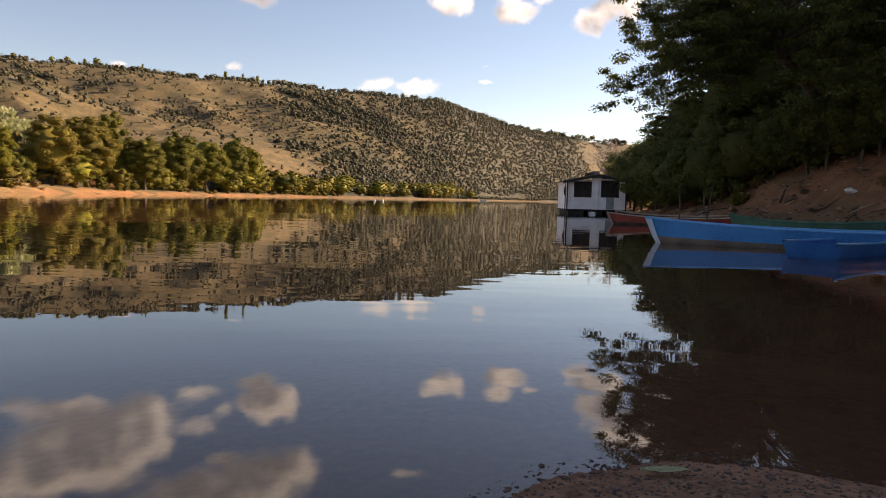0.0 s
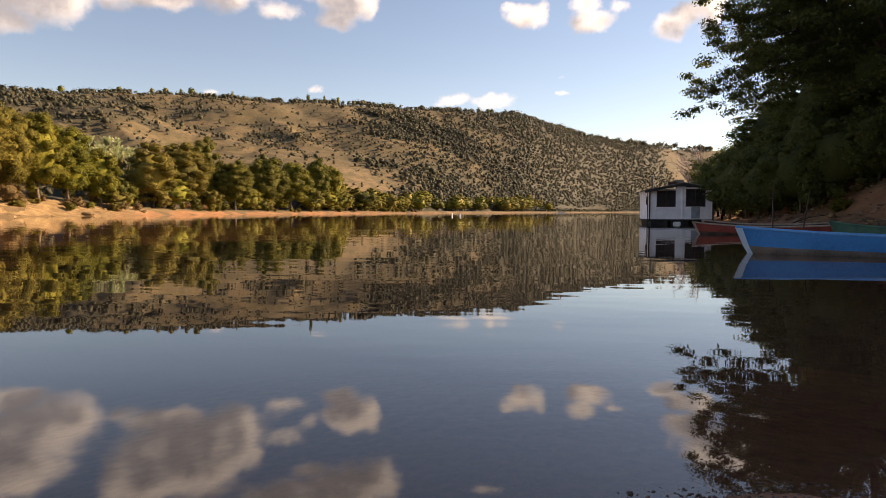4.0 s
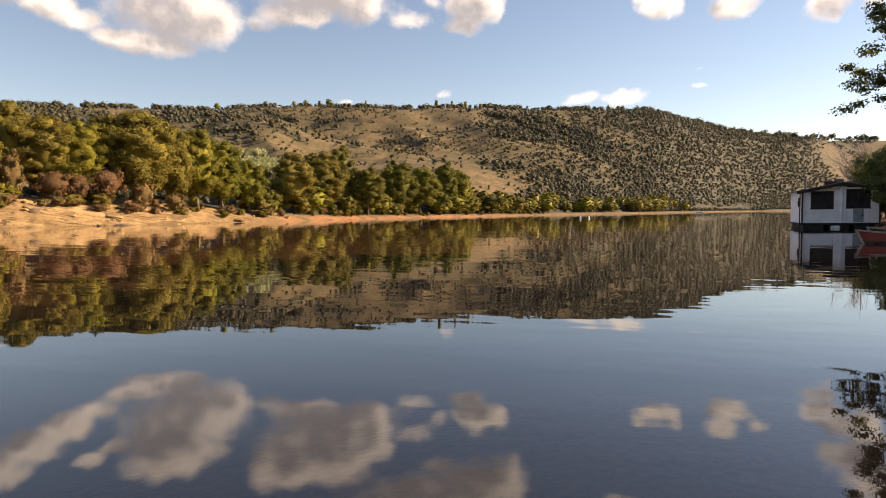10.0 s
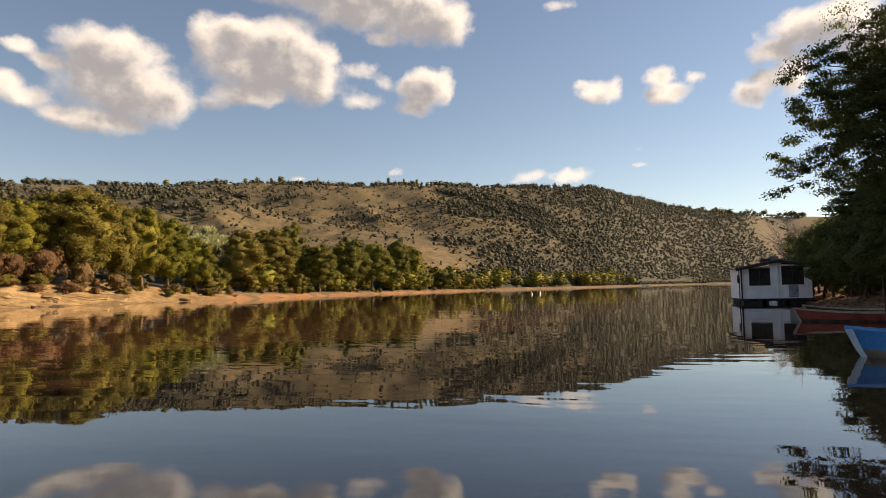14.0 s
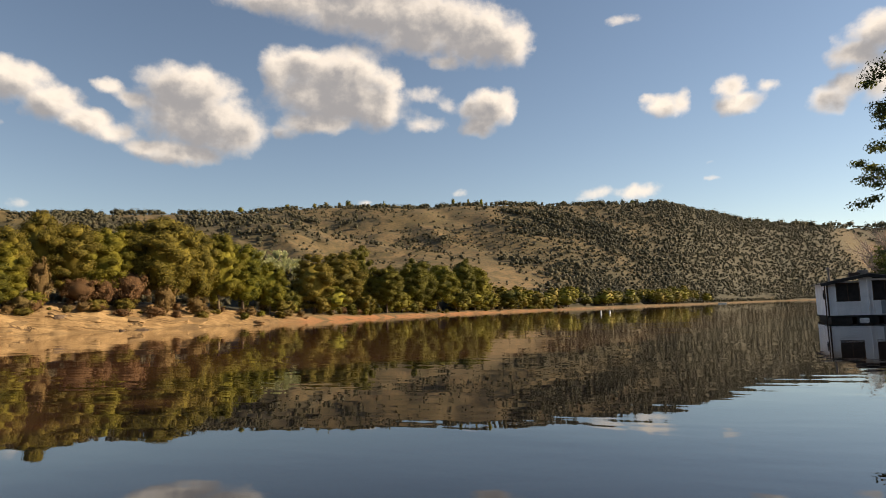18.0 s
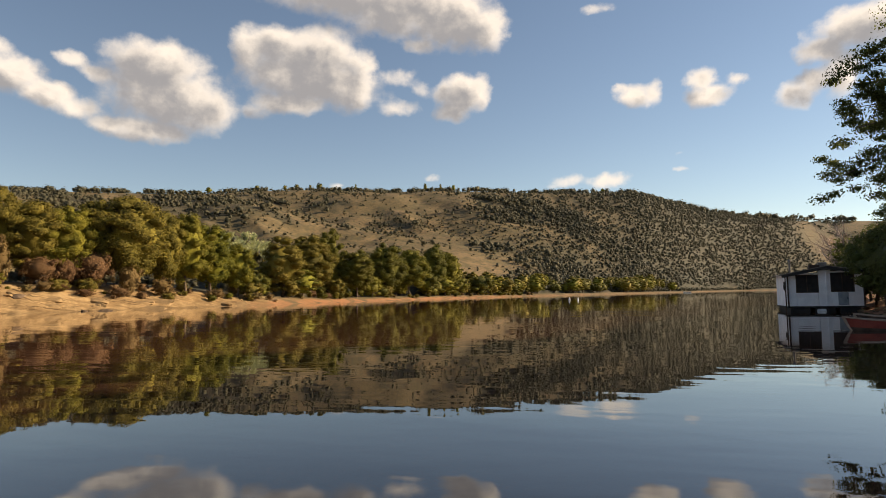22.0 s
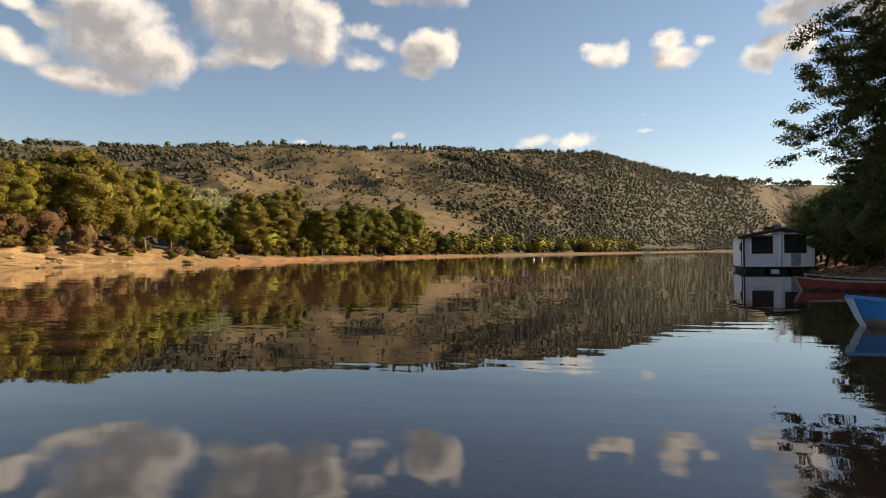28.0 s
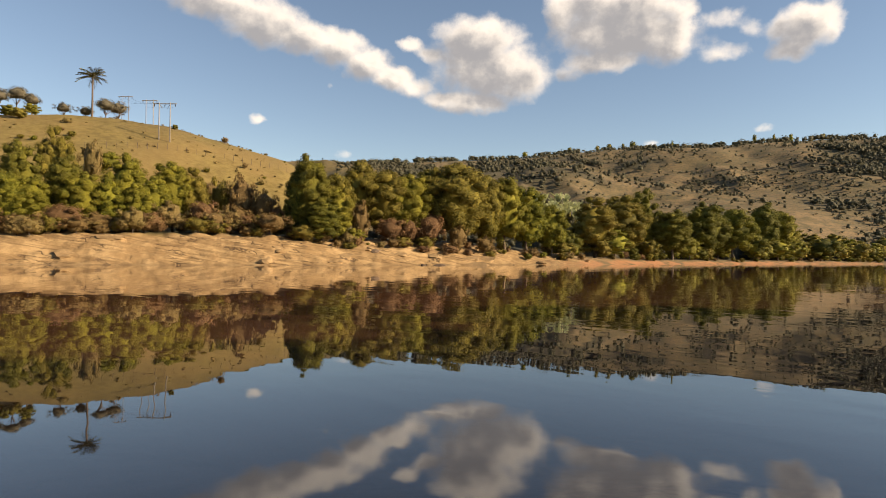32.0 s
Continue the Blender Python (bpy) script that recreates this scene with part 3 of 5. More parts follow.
def build_land():
    fan = np.concatenate([np.arange(-180, -44, 3.0), np.arange(-44, 30, 0.33), np.arange(30, 84, 0.2), np.arange(84, 92, 0.33), np.arange(92, 180, 3.0)])
    rad = [0.25]
    while rad[-1] < 4600:
        r = rad[-1]
        rad.append(r + max(0.035, r * (0.017 if r < 85 else 0.0095 if r < 90 else 0.0045 if r < 118 else 0.0095 if r < 140 else 0.016 if r < 1700 else 0.06)))
    rad = np.array(rad)
    A, R = np.meshgrid(np.radians(fan), rad)
    x, y = -R * np.sin(A), R * np.cos(A)
    z, dl, dr, az, r = land(x, y)
    nr, na = x.shape
    verts = np.stack([x, y, z], -1).reshape(-1, 3)
    i, j = np.meshgrid(np.arange(nr - 1), np.arange(na), indexing="ij")
    j2 = (j + 1) % na
    faces = np.stack([i * na + j, i * na + j2, (i + 1) * na + j2, (i + 1) * na + j], -1).reshape(-1, 4)
    me = mesh_from("ground", verts, faces[:, ::-1], GROUND, True)
    rocky = smooth(az, 28, 37) * smooth(dl, -2, 0.2) * (1 - smooth(dl + 3 * fbm(x, y, 6, 4, 51), 10, 15))
    soil = (1 - smooth(az, 30, 37)) * smooth(dl, -2, 0.2) * (1 - smooth(dl + 2 * fbm(x, y, 5, 4, 53), 2.2, 4.2)) * (1 - 0.6 * smooth(r, 220, 420))
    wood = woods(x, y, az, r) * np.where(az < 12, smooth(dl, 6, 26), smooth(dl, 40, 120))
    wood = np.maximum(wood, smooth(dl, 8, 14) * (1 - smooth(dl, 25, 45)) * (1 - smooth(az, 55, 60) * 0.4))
    soil = np.maximum(soil, 0.75 * smooth(dr, 0.3, 1.5) * (1 - smooth(dr, 6, 9)) * smooth(r, 6, 12) * smooth(fbm(x, y, 2.5, 4, 55), -0.4, 0.3))
    mud = np.where(dl > -3, 0, 1.0) * (1 - 0.8 * np.where(dr > 0.3, soil, 0)) * np.where(dr > 12, 0.7, 1.0) * (1 - smooth(r, 150, 260) * (dr > 0))
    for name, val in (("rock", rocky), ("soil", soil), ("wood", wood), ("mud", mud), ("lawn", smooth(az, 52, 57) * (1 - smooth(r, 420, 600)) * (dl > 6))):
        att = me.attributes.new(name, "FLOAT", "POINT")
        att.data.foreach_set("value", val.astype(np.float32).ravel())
    ob = new("ground", me)
    tagged(ob, "dry grassy hills, tan rock shore and brown mud banks along a river", "ground", kind="structure")
    return ob


build_land()
wv = [(-1500, -1500, 0), (1500, -1500, 0), (1500, 2200, 0), (-1500, 2200, 0)]
tagged(new("water", mesh_from("water", wv, [(0, 1, 2, 3)], WATER)), "calm brown river water mirroring hills and clouds", "water", kind="structure")


# ---- plants ----
def leaves(pos, nrm, size, rng, slim=0.5):
    """Folded leaf sprays as quads: positions, facing, sizes."""
    n = len(pos)
    nrm = nrm / np.linalg.norm(nrm, axis=1, keepdims=True)
    t = rng.normal(size=(n, 3))
    a = np.cross(nrm, t)
    a /= np.linalg.norm(a, axis=1, keepdims=True) + 1e-9
    b = np.cross(nrm, a)
    s = size[:, None]
    fold = nrm * s * 0.12
    v = np.stack([pos - a * s * 0.5, pos + b * s * slim * 0.5 + fold, pos + a * s * 0.5, pos - b * s * slim * 0.5 + fold], 1)
    return v[:, ::-1].reshape(-1, 3)


def knob(n):
    """A rounded lump of quads round the origin, of radius 1: a cube with n cuts to a side, blown up."""
    verts, faces, seen = [], [], {}

    def put(p):
        key = tuple(round(c, 4) for c in p)
        if key not in seen:
            seen[key] = len(verts)
            verts.append(np.array(p) / np.linalg.norm(p))
        return seen[key]
    for axis in range(3):
        for sign in (-1.0, 1.0):
            for i in range(n):
                for j in range(n):
                    ring = []
                    for a, b in ((i, j), (i + 1, j), (i + 1, j + 1), (i, j + 1)):
                        p = [0.0, 0.0, 0.0]
                        p[axis], p[(axis + 1) % 3], p[(axis + 2) % 3] = sign, 2 * a / n - 1, 2 * b / n - 1
                        ring.append(put(p))
                    faces.append(ring if sign > 0 else ring[::-1])
    return np.array(verts), np.array(faces, np.int32)


KNOB, KNOB_FACES = knob(2)
LUMP, LUMP_FACES = knob(1)


def quads(n):
    return np.arange(4 * n, dtype=np.int32).reshape(n, 4)


def puff_points(rng, centres, radii, per, squash=0.75, inner=0.55, outer=1.05):
    pos, nrm = [], []
    for c, r in zip(centres, radii):
        d = rng.normal(size=(per, 3))
        d /= np.linalg.norm(d, axis=1, keepdims=True)
        k = rng.uniform(inner, outer, (per, 1)) * r
        pos.append(c + d * k * np.array([1, 1, squash]))
        nrm.append(d + rng.normal(size=(per, 3)) * 0.36 + np.array([0, 0, 0.15]))
    return np.concatenate(pos), np.concatenate(nrm)


def tube(path, radii, sides=6):
    path = [Vector(p) for p in path]
    verts, faces = [], []
    for i, p in enumerate(path):
        d = (path[min(i + 1, len(path) - 1)] - path[max(i - 1, 0)]).normalized()
        u = d.orthogonal().normalized()
        w = d.cross(u)
        for k in range(sides):
            a = 2 * math.pi * k / sides
            verts.append(p + (u * math.cos(a) + w * math.sin(a)) * radii[i])
        if i:
            b = (i - 1) * sides
            faces += [(b + k, b + (k + 1) % sides, b + sides + (k + 1) % sides, b + sides + k) for k in range(sides)]
    return verts, faces


def join(parts):
    V, F = [], []
    for v, f in parts:
        o = len(V)
        V += [tuple(p) for p in v]
        F += [tuple(i + o for i in q) for q in f]
    return V, F


def limbs(rng, foot, fork, ends, r0):
    """A bent trunk to the fork and limbs to the ends."""
    foot, fork = Vector(foot), Vector(fork)
    side = Vector((rng.normal(), rng.normal(), 0)) * r0 * 1.2
    out = [tube([foot - Vector((0, 0, 0.4)), foot + (fork - foot) * 0.35 + side, foot + (fork - foot) * 0.7 + side * 0.4, fork], [r0 * 1.25, r0 * 0.95, r0 * 0.8, r0 * 0.65], 7)]
    for e in ends:
        e = Vector(e)
        m = fork + (e - fork) * 0.5 + Vector((rng.normal(), rng.normal(), abs(rng.normal()))) * (e - fork).length * 0.09
        out.append(tube([fork - (fork - foot) * 0.08, m, e], [r0 * 0.5, r0 * 0.28, r0 * 0.07], 5))
    return join(out)


def part(name, me, parent, label="", loc=None):
    ob = new(name, me)
    ob.parent = parent
    if loc is not None:
        ob.matrix_local = loc
    if label:
        ob["label"] = label
    return ob


def tree_kind(seed, leaf, height, half, lobes, per, size, low=0.25, r0=0.22, bark=BARK, inner=0.66):
    """A tree or bush of the given height, standing at the world's origin: trunk and a crown of rounded, leafy lobes."""
    rng = np.random.default_rng(seed)
    mid, tall = height * (0.5 + low * 0.45), height * (0.5 - low * 0.45)
    side = rng.uniform(0, 6.28)
    cs, rs, outs = [], [], []
    for k in range(lobes):
        up = 1 - (1.95 - 0.5 * low) * (k + 0.5) / lobes
        a = 2.4 * k + rng.uniform(-0.5, 0.5)
        flat = math.sqrt(max(0.0, 1 - up * up))
        swell = rng.uniform(0.62, 1.0) * (1 + 0.16 * math.sin(2 * a + side) + 0.10 * math.sin(3 * a - side))
        rr = half * rng.uniform(0.19, 0.36)
        c = np.array([math.cos(a) * flat * (half - rr) * swell, math.sin(a) * flat * (half - rr) * swell, mid + up * (tall - rr * 0.8) * rng.uniform(0.72, 1.0)])
        cs.append(c)
        rs.append(rr)
        outs.append(np.array([math.cos(a) * flat, math.sin(a) * flat, up * 0.8 + 0.35]))
    pos, nrm = [], []
    for c, r, o in zip(cs, rs, outs):
        d = rng.normal(size=(per, 3)) * 0.75 + o
        d /= np.linalg.norm(d, axis=1, keepdims=True)
        pos.append(c + d * r * rng.uniform(0.60, 1.15, (per, 1)) * np.array([1, 1, 0.72]))
        nrm.append(d * 0.9 + rng.normal(size=(per, 3)) * 0.32 + np.array([0, 0, 0.10]))
    p, nv = np.concatenate(pos), np.concatenate(nrm)
    p[:, 2] = np.maximum(p[:, 2], 0.12 + 0.1 * rng.random(len(p)))
    v = leaves(p, nv, rng.uniform(0.6, 1.4, len(p)) * size, rng, 0.62)
    f = [quads(len(p))]
    hearts = [v]
    count = len(v)
    for c, r in zip(cs, rs):
        shape = KNOB * (1 + rng.normal(size=(len(KNOB), 1)) * 0.2) * r * rng.uniform(inner - 0.08, inner + 0.08) * np.array([1, 1, 0.74])
        hearts.append(np.maximum(c + shape, np.array([-99, -99, 0.05])))
        f.append(KNOB_FACES + count)
        count += len(KNOB)
    shape = KNOB * (1 + rng.normal(size=(len(KNOB), 1)) * 0.1) * np.array([half * 0.55, half * 0.55, tall * 0.66]) + np.array([0, 0, mid])
    hearts.append(shape)
    f.append(KNOB_FACES + count)
    v, f = np.concatenate(hearts), np.concatenate(f)
    root = new("tree")
    tv, tf = limbs(rng, (0, 0, 0), (rng.normal() * 0.2, rng.normal() * 0.2, height * 0.40), [cs[k] for k in range(0, lobes, max(1, lobes // 9))], r0)
    part("trunk", mesh_from("trunk", tv, tf, bark, True), root)
    part("crown", mesh_from("crown", v, f, leaf, True), root)
    return root


def scaled(x, y, z, turn, sx, sz):
    return pose(x, y, z, 0, 0, turn) @ Matrix.Diagonal((sx, sx, sz, 1))


rnd = random.Random(5)
H0, W0 = 12.5, 4.2
KINDS = {
    "shade": [tree_kind(61, LEAF_SHADE, H0, W0, 44, 120, 0.25, 0.2, 0.16, BARK, 0.4), tree_kind(62, LEAF_SHADE, H0, W0, 42, 120, 0.25, 0.25, 0.16, BARK, 0.4)],
    "thicket": [tree_kind(71, LEAF_SHADE, 5.0, 2.8, 22, 85, 0.18, 0.02, 0.08, BARK, 0.45), tree_kind(72, LEAF_SHADE, 5.0, 2.8, 22, 85, 0.18, 0.02, 0.08, BARK, 0.45)],
    "dark": [tree_kind(11 + k, LEAF_DARK, H0, W0, 50 + 6 * k, 190, 0.23, 0.03 * k) for k in range(3)],
    "olive": [tree_kind(21 + k, LEAF_OLIVE, H0, W0, 48 + 6 * k, 190, 0.23, 0.03 * k) for k in range(4)],
    "green": [tree_kind(31 + k, LEAF_GREEN, H0, W0, 48 + 6 * k, 190, 0.23, 0.03 * k) for k in range(4)],
    "bush": [tree_kind(41, LEAF_GREEN, 5.0, 2.8, 18, 100, 0.2, 0.0, 0.1), tree_kind(42, LEAF_OLIVE, 5.0, 2.8, 16, 105, 0.2, 0.0, 0.1), tree_kind(43, LEAF_DARK, 5.0, 2.8, 18, 100, 0.2, 0.0, 0.1)],
    "dry": [tree_kind(51, LEAF_DRY, 3.0, 2.0, 15, 90, 0.15, 0.0, 0.06, BARK, 0.42), tree_kind(52, LEAF_STRAW, 3.0, 2.2, 15, 90, 0.15, 0.0, 0.06, BARK, 0.42), tree_kind(53, LEAF_RUST, 3.0, 2.1, 15, 90, 0.15, 0.0, 0.06, BARK, 0.42), tree_kind(54, LEAF_OLIVE, 3.0, 2.1, 15, 90, 0.15, 0.0, 0.06, BARK, 0.42)],
    "sparse": [tree_kind(91 + k, LEAF_GREY, H0, W0, 18, 60, 0.3, 0.5, 0.2, BARK, 0.2) for k in range(2)],
    "distant": [tree_kind(81, LEAF_OLIVE, H0, W0, 20, 26, 0.45, 0.0), tree_kind(82, LEAF_GREEN, H0, W0, 20, 26, 0.45, 0.0), tree_kind(83, LEAF_DARK, H0, W0, 18, 28, 0.45, 0.0)],
}
SIZES = {"bush": (5.0, 2.8), "dry": (3.0, 2.1), "thicket": (5.0, 2.8)}
LABELS = {
    "shade": ("tall dark leafy tree of the shaded bank, some added unseen to block sun", "tree", "shaded bank trees"),
    "thicket": ("dense dark green bush on the shaded bank", "bush", "shaded bank bushes"),
    "dark": ("dark green leafy tree on the river bank", "tree", "riverbank trees"),
    "olive": ("olive-green spreading tree on the river bank", "tree", "riverbank trees"),
    "green": ("sunlit green leafy tree on the river bank", "tree", "riverbank trees"),
    "bush": ("green leafy bush above the river bank", "bush", "riverbank bushes"),
    "distant": ("rounded green tree on the far river bank", "tree", "riverbank trees"),
    "sparse": ("small grey thin-leaved tree on the grassy hilltop", "tree", "hilltop trees"),
    "dry": ("dry brown twiggy shrub on the river bank", "shrub", "riverbank shrubs"),
}
fresh = {id(o) for v in KINDS.values() for o in v}


def quick_copy(src, m):
    """copy_thing for a plant with one level of parts."""
    ob = src.copy()
    scene.collection.objects.link(ob)
    ob.matrix_basis = m
    for p in PARTS[src.name_full]:
        q = p.copy()
        scene.collection.objects.link(q)
        q.parent = ob
    return ob


PARTS = {}
for _v in KINDS.values():
    for _o in _v:
        PARTS[_o.name_full] = list(_o.children)


def plant(kind, x, y, z, height, half, turn=None, tags=None):
    src = KINDS[kind][rnd.randrange(len(KINDS[kind]))]
    h0, w0 = SIZES.get(kind, (H0, W0))
    m = scaled(x, y, z, rnd.uniform(0, 360) if turn is None else turn, half / w0, height / h0)
    if id(src) in fresh:
        fresh.discard(id(src))
        src.matrix_basis = m
        ob = src
        kids = PARTS.pop(src.name_full)
        ob.name = LABELS[kind][1]
        PARTS[ob.name_full] = kids
    else:
        ob = quick_copy(src, m)
    return tagged(ob, *(tags or LABELS[kind]))


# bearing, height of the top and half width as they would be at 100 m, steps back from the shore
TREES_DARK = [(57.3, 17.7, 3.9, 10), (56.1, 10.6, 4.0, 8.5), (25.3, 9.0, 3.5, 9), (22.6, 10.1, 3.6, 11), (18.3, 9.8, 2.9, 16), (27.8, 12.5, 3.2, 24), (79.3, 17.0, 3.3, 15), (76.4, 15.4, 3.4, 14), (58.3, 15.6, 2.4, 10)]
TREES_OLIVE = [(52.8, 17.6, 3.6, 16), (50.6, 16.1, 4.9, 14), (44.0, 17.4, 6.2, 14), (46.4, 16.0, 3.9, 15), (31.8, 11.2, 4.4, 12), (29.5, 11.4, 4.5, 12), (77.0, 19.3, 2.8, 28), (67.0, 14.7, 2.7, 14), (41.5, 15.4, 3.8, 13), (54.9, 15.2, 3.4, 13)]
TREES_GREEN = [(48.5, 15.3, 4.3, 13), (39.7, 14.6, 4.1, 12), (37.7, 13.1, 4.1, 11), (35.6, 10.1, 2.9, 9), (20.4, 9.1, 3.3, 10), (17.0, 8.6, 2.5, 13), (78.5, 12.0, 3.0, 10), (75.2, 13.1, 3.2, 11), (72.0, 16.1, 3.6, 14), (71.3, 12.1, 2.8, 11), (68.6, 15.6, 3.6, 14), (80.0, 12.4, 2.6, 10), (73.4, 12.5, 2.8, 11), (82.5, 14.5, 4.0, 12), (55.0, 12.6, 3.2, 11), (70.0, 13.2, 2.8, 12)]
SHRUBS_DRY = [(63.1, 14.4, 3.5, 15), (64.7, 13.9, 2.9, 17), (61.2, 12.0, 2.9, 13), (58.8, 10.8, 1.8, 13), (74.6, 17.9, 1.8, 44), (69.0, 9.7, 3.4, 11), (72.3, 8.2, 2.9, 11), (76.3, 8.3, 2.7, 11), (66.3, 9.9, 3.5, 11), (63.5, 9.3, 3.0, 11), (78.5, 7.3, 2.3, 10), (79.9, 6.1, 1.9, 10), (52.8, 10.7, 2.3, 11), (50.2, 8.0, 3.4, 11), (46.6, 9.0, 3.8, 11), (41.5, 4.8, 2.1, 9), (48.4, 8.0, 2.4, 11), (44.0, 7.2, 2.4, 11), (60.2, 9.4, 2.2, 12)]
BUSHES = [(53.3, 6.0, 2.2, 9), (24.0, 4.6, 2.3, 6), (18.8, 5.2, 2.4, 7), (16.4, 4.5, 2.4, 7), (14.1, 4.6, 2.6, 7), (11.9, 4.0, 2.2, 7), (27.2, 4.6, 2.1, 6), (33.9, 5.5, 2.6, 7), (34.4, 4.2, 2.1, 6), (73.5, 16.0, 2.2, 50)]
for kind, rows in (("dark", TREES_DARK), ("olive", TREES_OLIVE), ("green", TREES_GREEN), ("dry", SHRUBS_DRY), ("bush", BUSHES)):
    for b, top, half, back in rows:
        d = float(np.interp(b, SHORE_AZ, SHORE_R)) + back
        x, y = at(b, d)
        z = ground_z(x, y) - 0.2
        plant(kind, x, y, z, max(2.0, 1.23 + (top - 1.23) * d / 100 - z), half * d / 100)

# shrubs and small trees along the far bank
for k in range(150):
    y = rnd.uniform(120, 640)
    x = float(np.interp(y, LEFT_Y, LEFT_X)) - rnd.uniform(3.5, 15) * (1 + y / 900)
    z = ground_z(x, y) - 0.2
    kind = rnd.choice(("bush", "bush", "dry", "distant", "bush") if y < 200 else ("distant", "distant", "distant"))
    h = rnd.uniform(2.2, 4.2) if kind in ("bush", "dry") else rnd.uniform(4.5, 7.5)
    plant(kind, x, y, z, h * (1 + y / 800), h * rnd.uniform(0.5, 0.7) * (1 + y / 800))
for k in range(190):
    b = rnd.uniform(34, 84)
    thick = 0.5 + 0.5 * math.sin(b * 1.9) * math.sin(b * 0.83 + 1.0)
    if rnd.random() > 0.25 + 0.75 * thick + (0.2 if b > 58 else 0):
        continue
    d = float(np.interp(b, SHORE_AZ, SHORE_R)) + rnd.uniform(7.0, 13.5)
    x, y = at(b, d)
    h = rnd.uniform(0.8, 2.2) * (0.6 + 0.9 * thick) * (1.6 if b > 57 else 1.0)
    plant("dry", x, y, ground_z(x, y) - 0.15, h, h * rnd.uniform(0.6, 1.1))
for k in range(14):
    x, y = at(rnd.uniform(58, 84), rnd.uniform(112, 135))
    h = rnd.uniform(2.0, 5.0)
    plant(rnd.choice(("bush", "dry", "olive")), x, y, ground_z(x, y) - 0.2, h, h * 0.7)


for k in range(55):
    y = rnd.uniform(92, 330)
    x = float(np.interp(y, LEFT_Y, LEFT_X)) - rnd.uniform(2.5, 6)
    h = rnd.uniform(1.0, 2.4)
    plant(rnd.choice(("bush", "dry", "bush")), x, y, ground_z(x, y) - 0.1, h, h * rnd.uniform(0.6, 0.9))


def far_trees(name, pts, label, quadsper, leaf, size, seed, up=0.72, spread=0.5):
    """Many small distant trees in one mesh; pts: x, y, z, height, half width."""
    rng = np.random.default_rng(seed)
    pts = np.asarray(pts)
    n = len(pts)
    reach = np.stack([pts[:, 4], pts[:, 4], pts[:, 3] * 0.46], 1)[:, None, :]
    heart = (pts[:, :3] + np.stack([0 * pts[:, 3], 0 * pts[:, 3], pts[:, 3] * 0.5], 1))[:, None, :]
    d = rng.normal(size=(n, quadsper, 3))
    d /= np.linalg.norm(d, axis=2, keepdims=True)
    p = d * rng.uniform(0.75, 1.05, (n, quadsper, 1)) * reach + heart
    nv = d * spread + rng.normal(size=d.shape) * 0.12 + np.array([0, 0, up])
    s = (rng.uniform(0.7, 1.3, (n, quadsper)) * pts[:, 4][:, None] * size).ravel()
    v = leaves(p.reshape(-1, 3), nv.reshape(-1, 3), s, rng, 0.75)
    turn = rng.uniform(0, 6.28, (n, 1))
    lx, ly = LUMP[None, :, 0] * np.cos(turn) - LUMP[None, :, 1] * np.sin(turn), LUMP[None, :, 0] * np.sin(turn) + LUMP[None, :, 1] * np.cos(turn)
    lump = np.stack([lx, ly, np.broadcast_to(LUMP[None, :, 2], lx.shape)], -1) * rng.uniform(0.45, 0.9, (n, len(LUMP), 1)) * reach + heart
    f = np.concatenate([quads(n * quadsper), (LUMP_FACES[None] + (np.arange(n) * len(LUMP))[:, None, None]).reshape(-1, 4) + len(v)])
    v = np.concatenate([v, lump.reshape(-1, 3)])
    ob = new(name, mesh_from(name, v, f, leaf, True))
    return tagged(ob, label, "trees", kind="stuff")


def clumps(x, y):
    """Trees stand in clumps with gaps between them."""
    return 0.25 + 0.75 * smooth(fbm(x, y, 34, 3, 67), -0.25, 0.35)


def scatter(n, seed, b0, b1, keep, h0, h1, t0=0.0):
    """Points on the far slopes, from the bank up to the crest."""
    rng = np.random.default_rng(seed)
    b = rng.uniform(b0, b1, n)
    lo, hi = np.interp(b, SHORE_AZ, SHORE_R) + 22, np.interp(b, RIDGE_AZ, RIDGE_R) * 1.01
    r = lo + (hi - lo) * (t0 + (1 - t0) * rng.uniform(0, 1, n))
    x, y = -r * np.sin(np.radians(b)), r * np.cos(np.radians(b))
    z, dl, dr, az, rr = land(x, y)
    ok = (rng.uniform(0, 1, n) < keep(x, y, az, rr)) & (z > 1.2)
    h = rng.uniform(h0, h1, n) * (0.75 + rr / 1800)
    return np.stack([x, y, z - 0.3, h, h * rng.uniform(0.42, 0.62, n)], 1)[ok]


wooded = scatter(30000, 1, -18, 53, lambda x, y, a, r: woods(x, y, a, r) ** 1.5 * clumps(x, y) * (1.0 - 0.3 * smooth(-a, -6, 0)), 3.0, 7.0)
side = np.degrees(np.arctan2(-wooded[:, 0], wooded[:, 1])) > 7
far_trees("hillside_woods", wooded[side], "scrubby grey-green woods covering the far hillside", 8, LEAF_HILL_HAZED, 0.62, 3, 0.5, 0.5)
wooded[~side, 3:] *= 0.8
deep = np.concatenate([wooded[~side], scatter(15000, 9, -16, 13, lambda x, y, a, r: woods(x, y, a, r) ** 2, 2.0, 4.4)])
far_trees("valley_woods", deep, "even dark woods on the steep slope over the bend", 6, LEAF_FAR_HAZED, 0.8, 3, 1.0, 0.25)
far_trees("hillside_shrubs", scatter(24000, 2, -6, 55, lambda x, y, a, r: 0.10 + 0.55 * smooth(fbm(x, y, 70, 4, 61), -0.1, 0.45), 1.2, 4.0), "scattered shrubs on the dry grass slopes", 6, LEAF_HILL_HAZED, 0.7, 4, 0.5, 0.5)
right_side = []
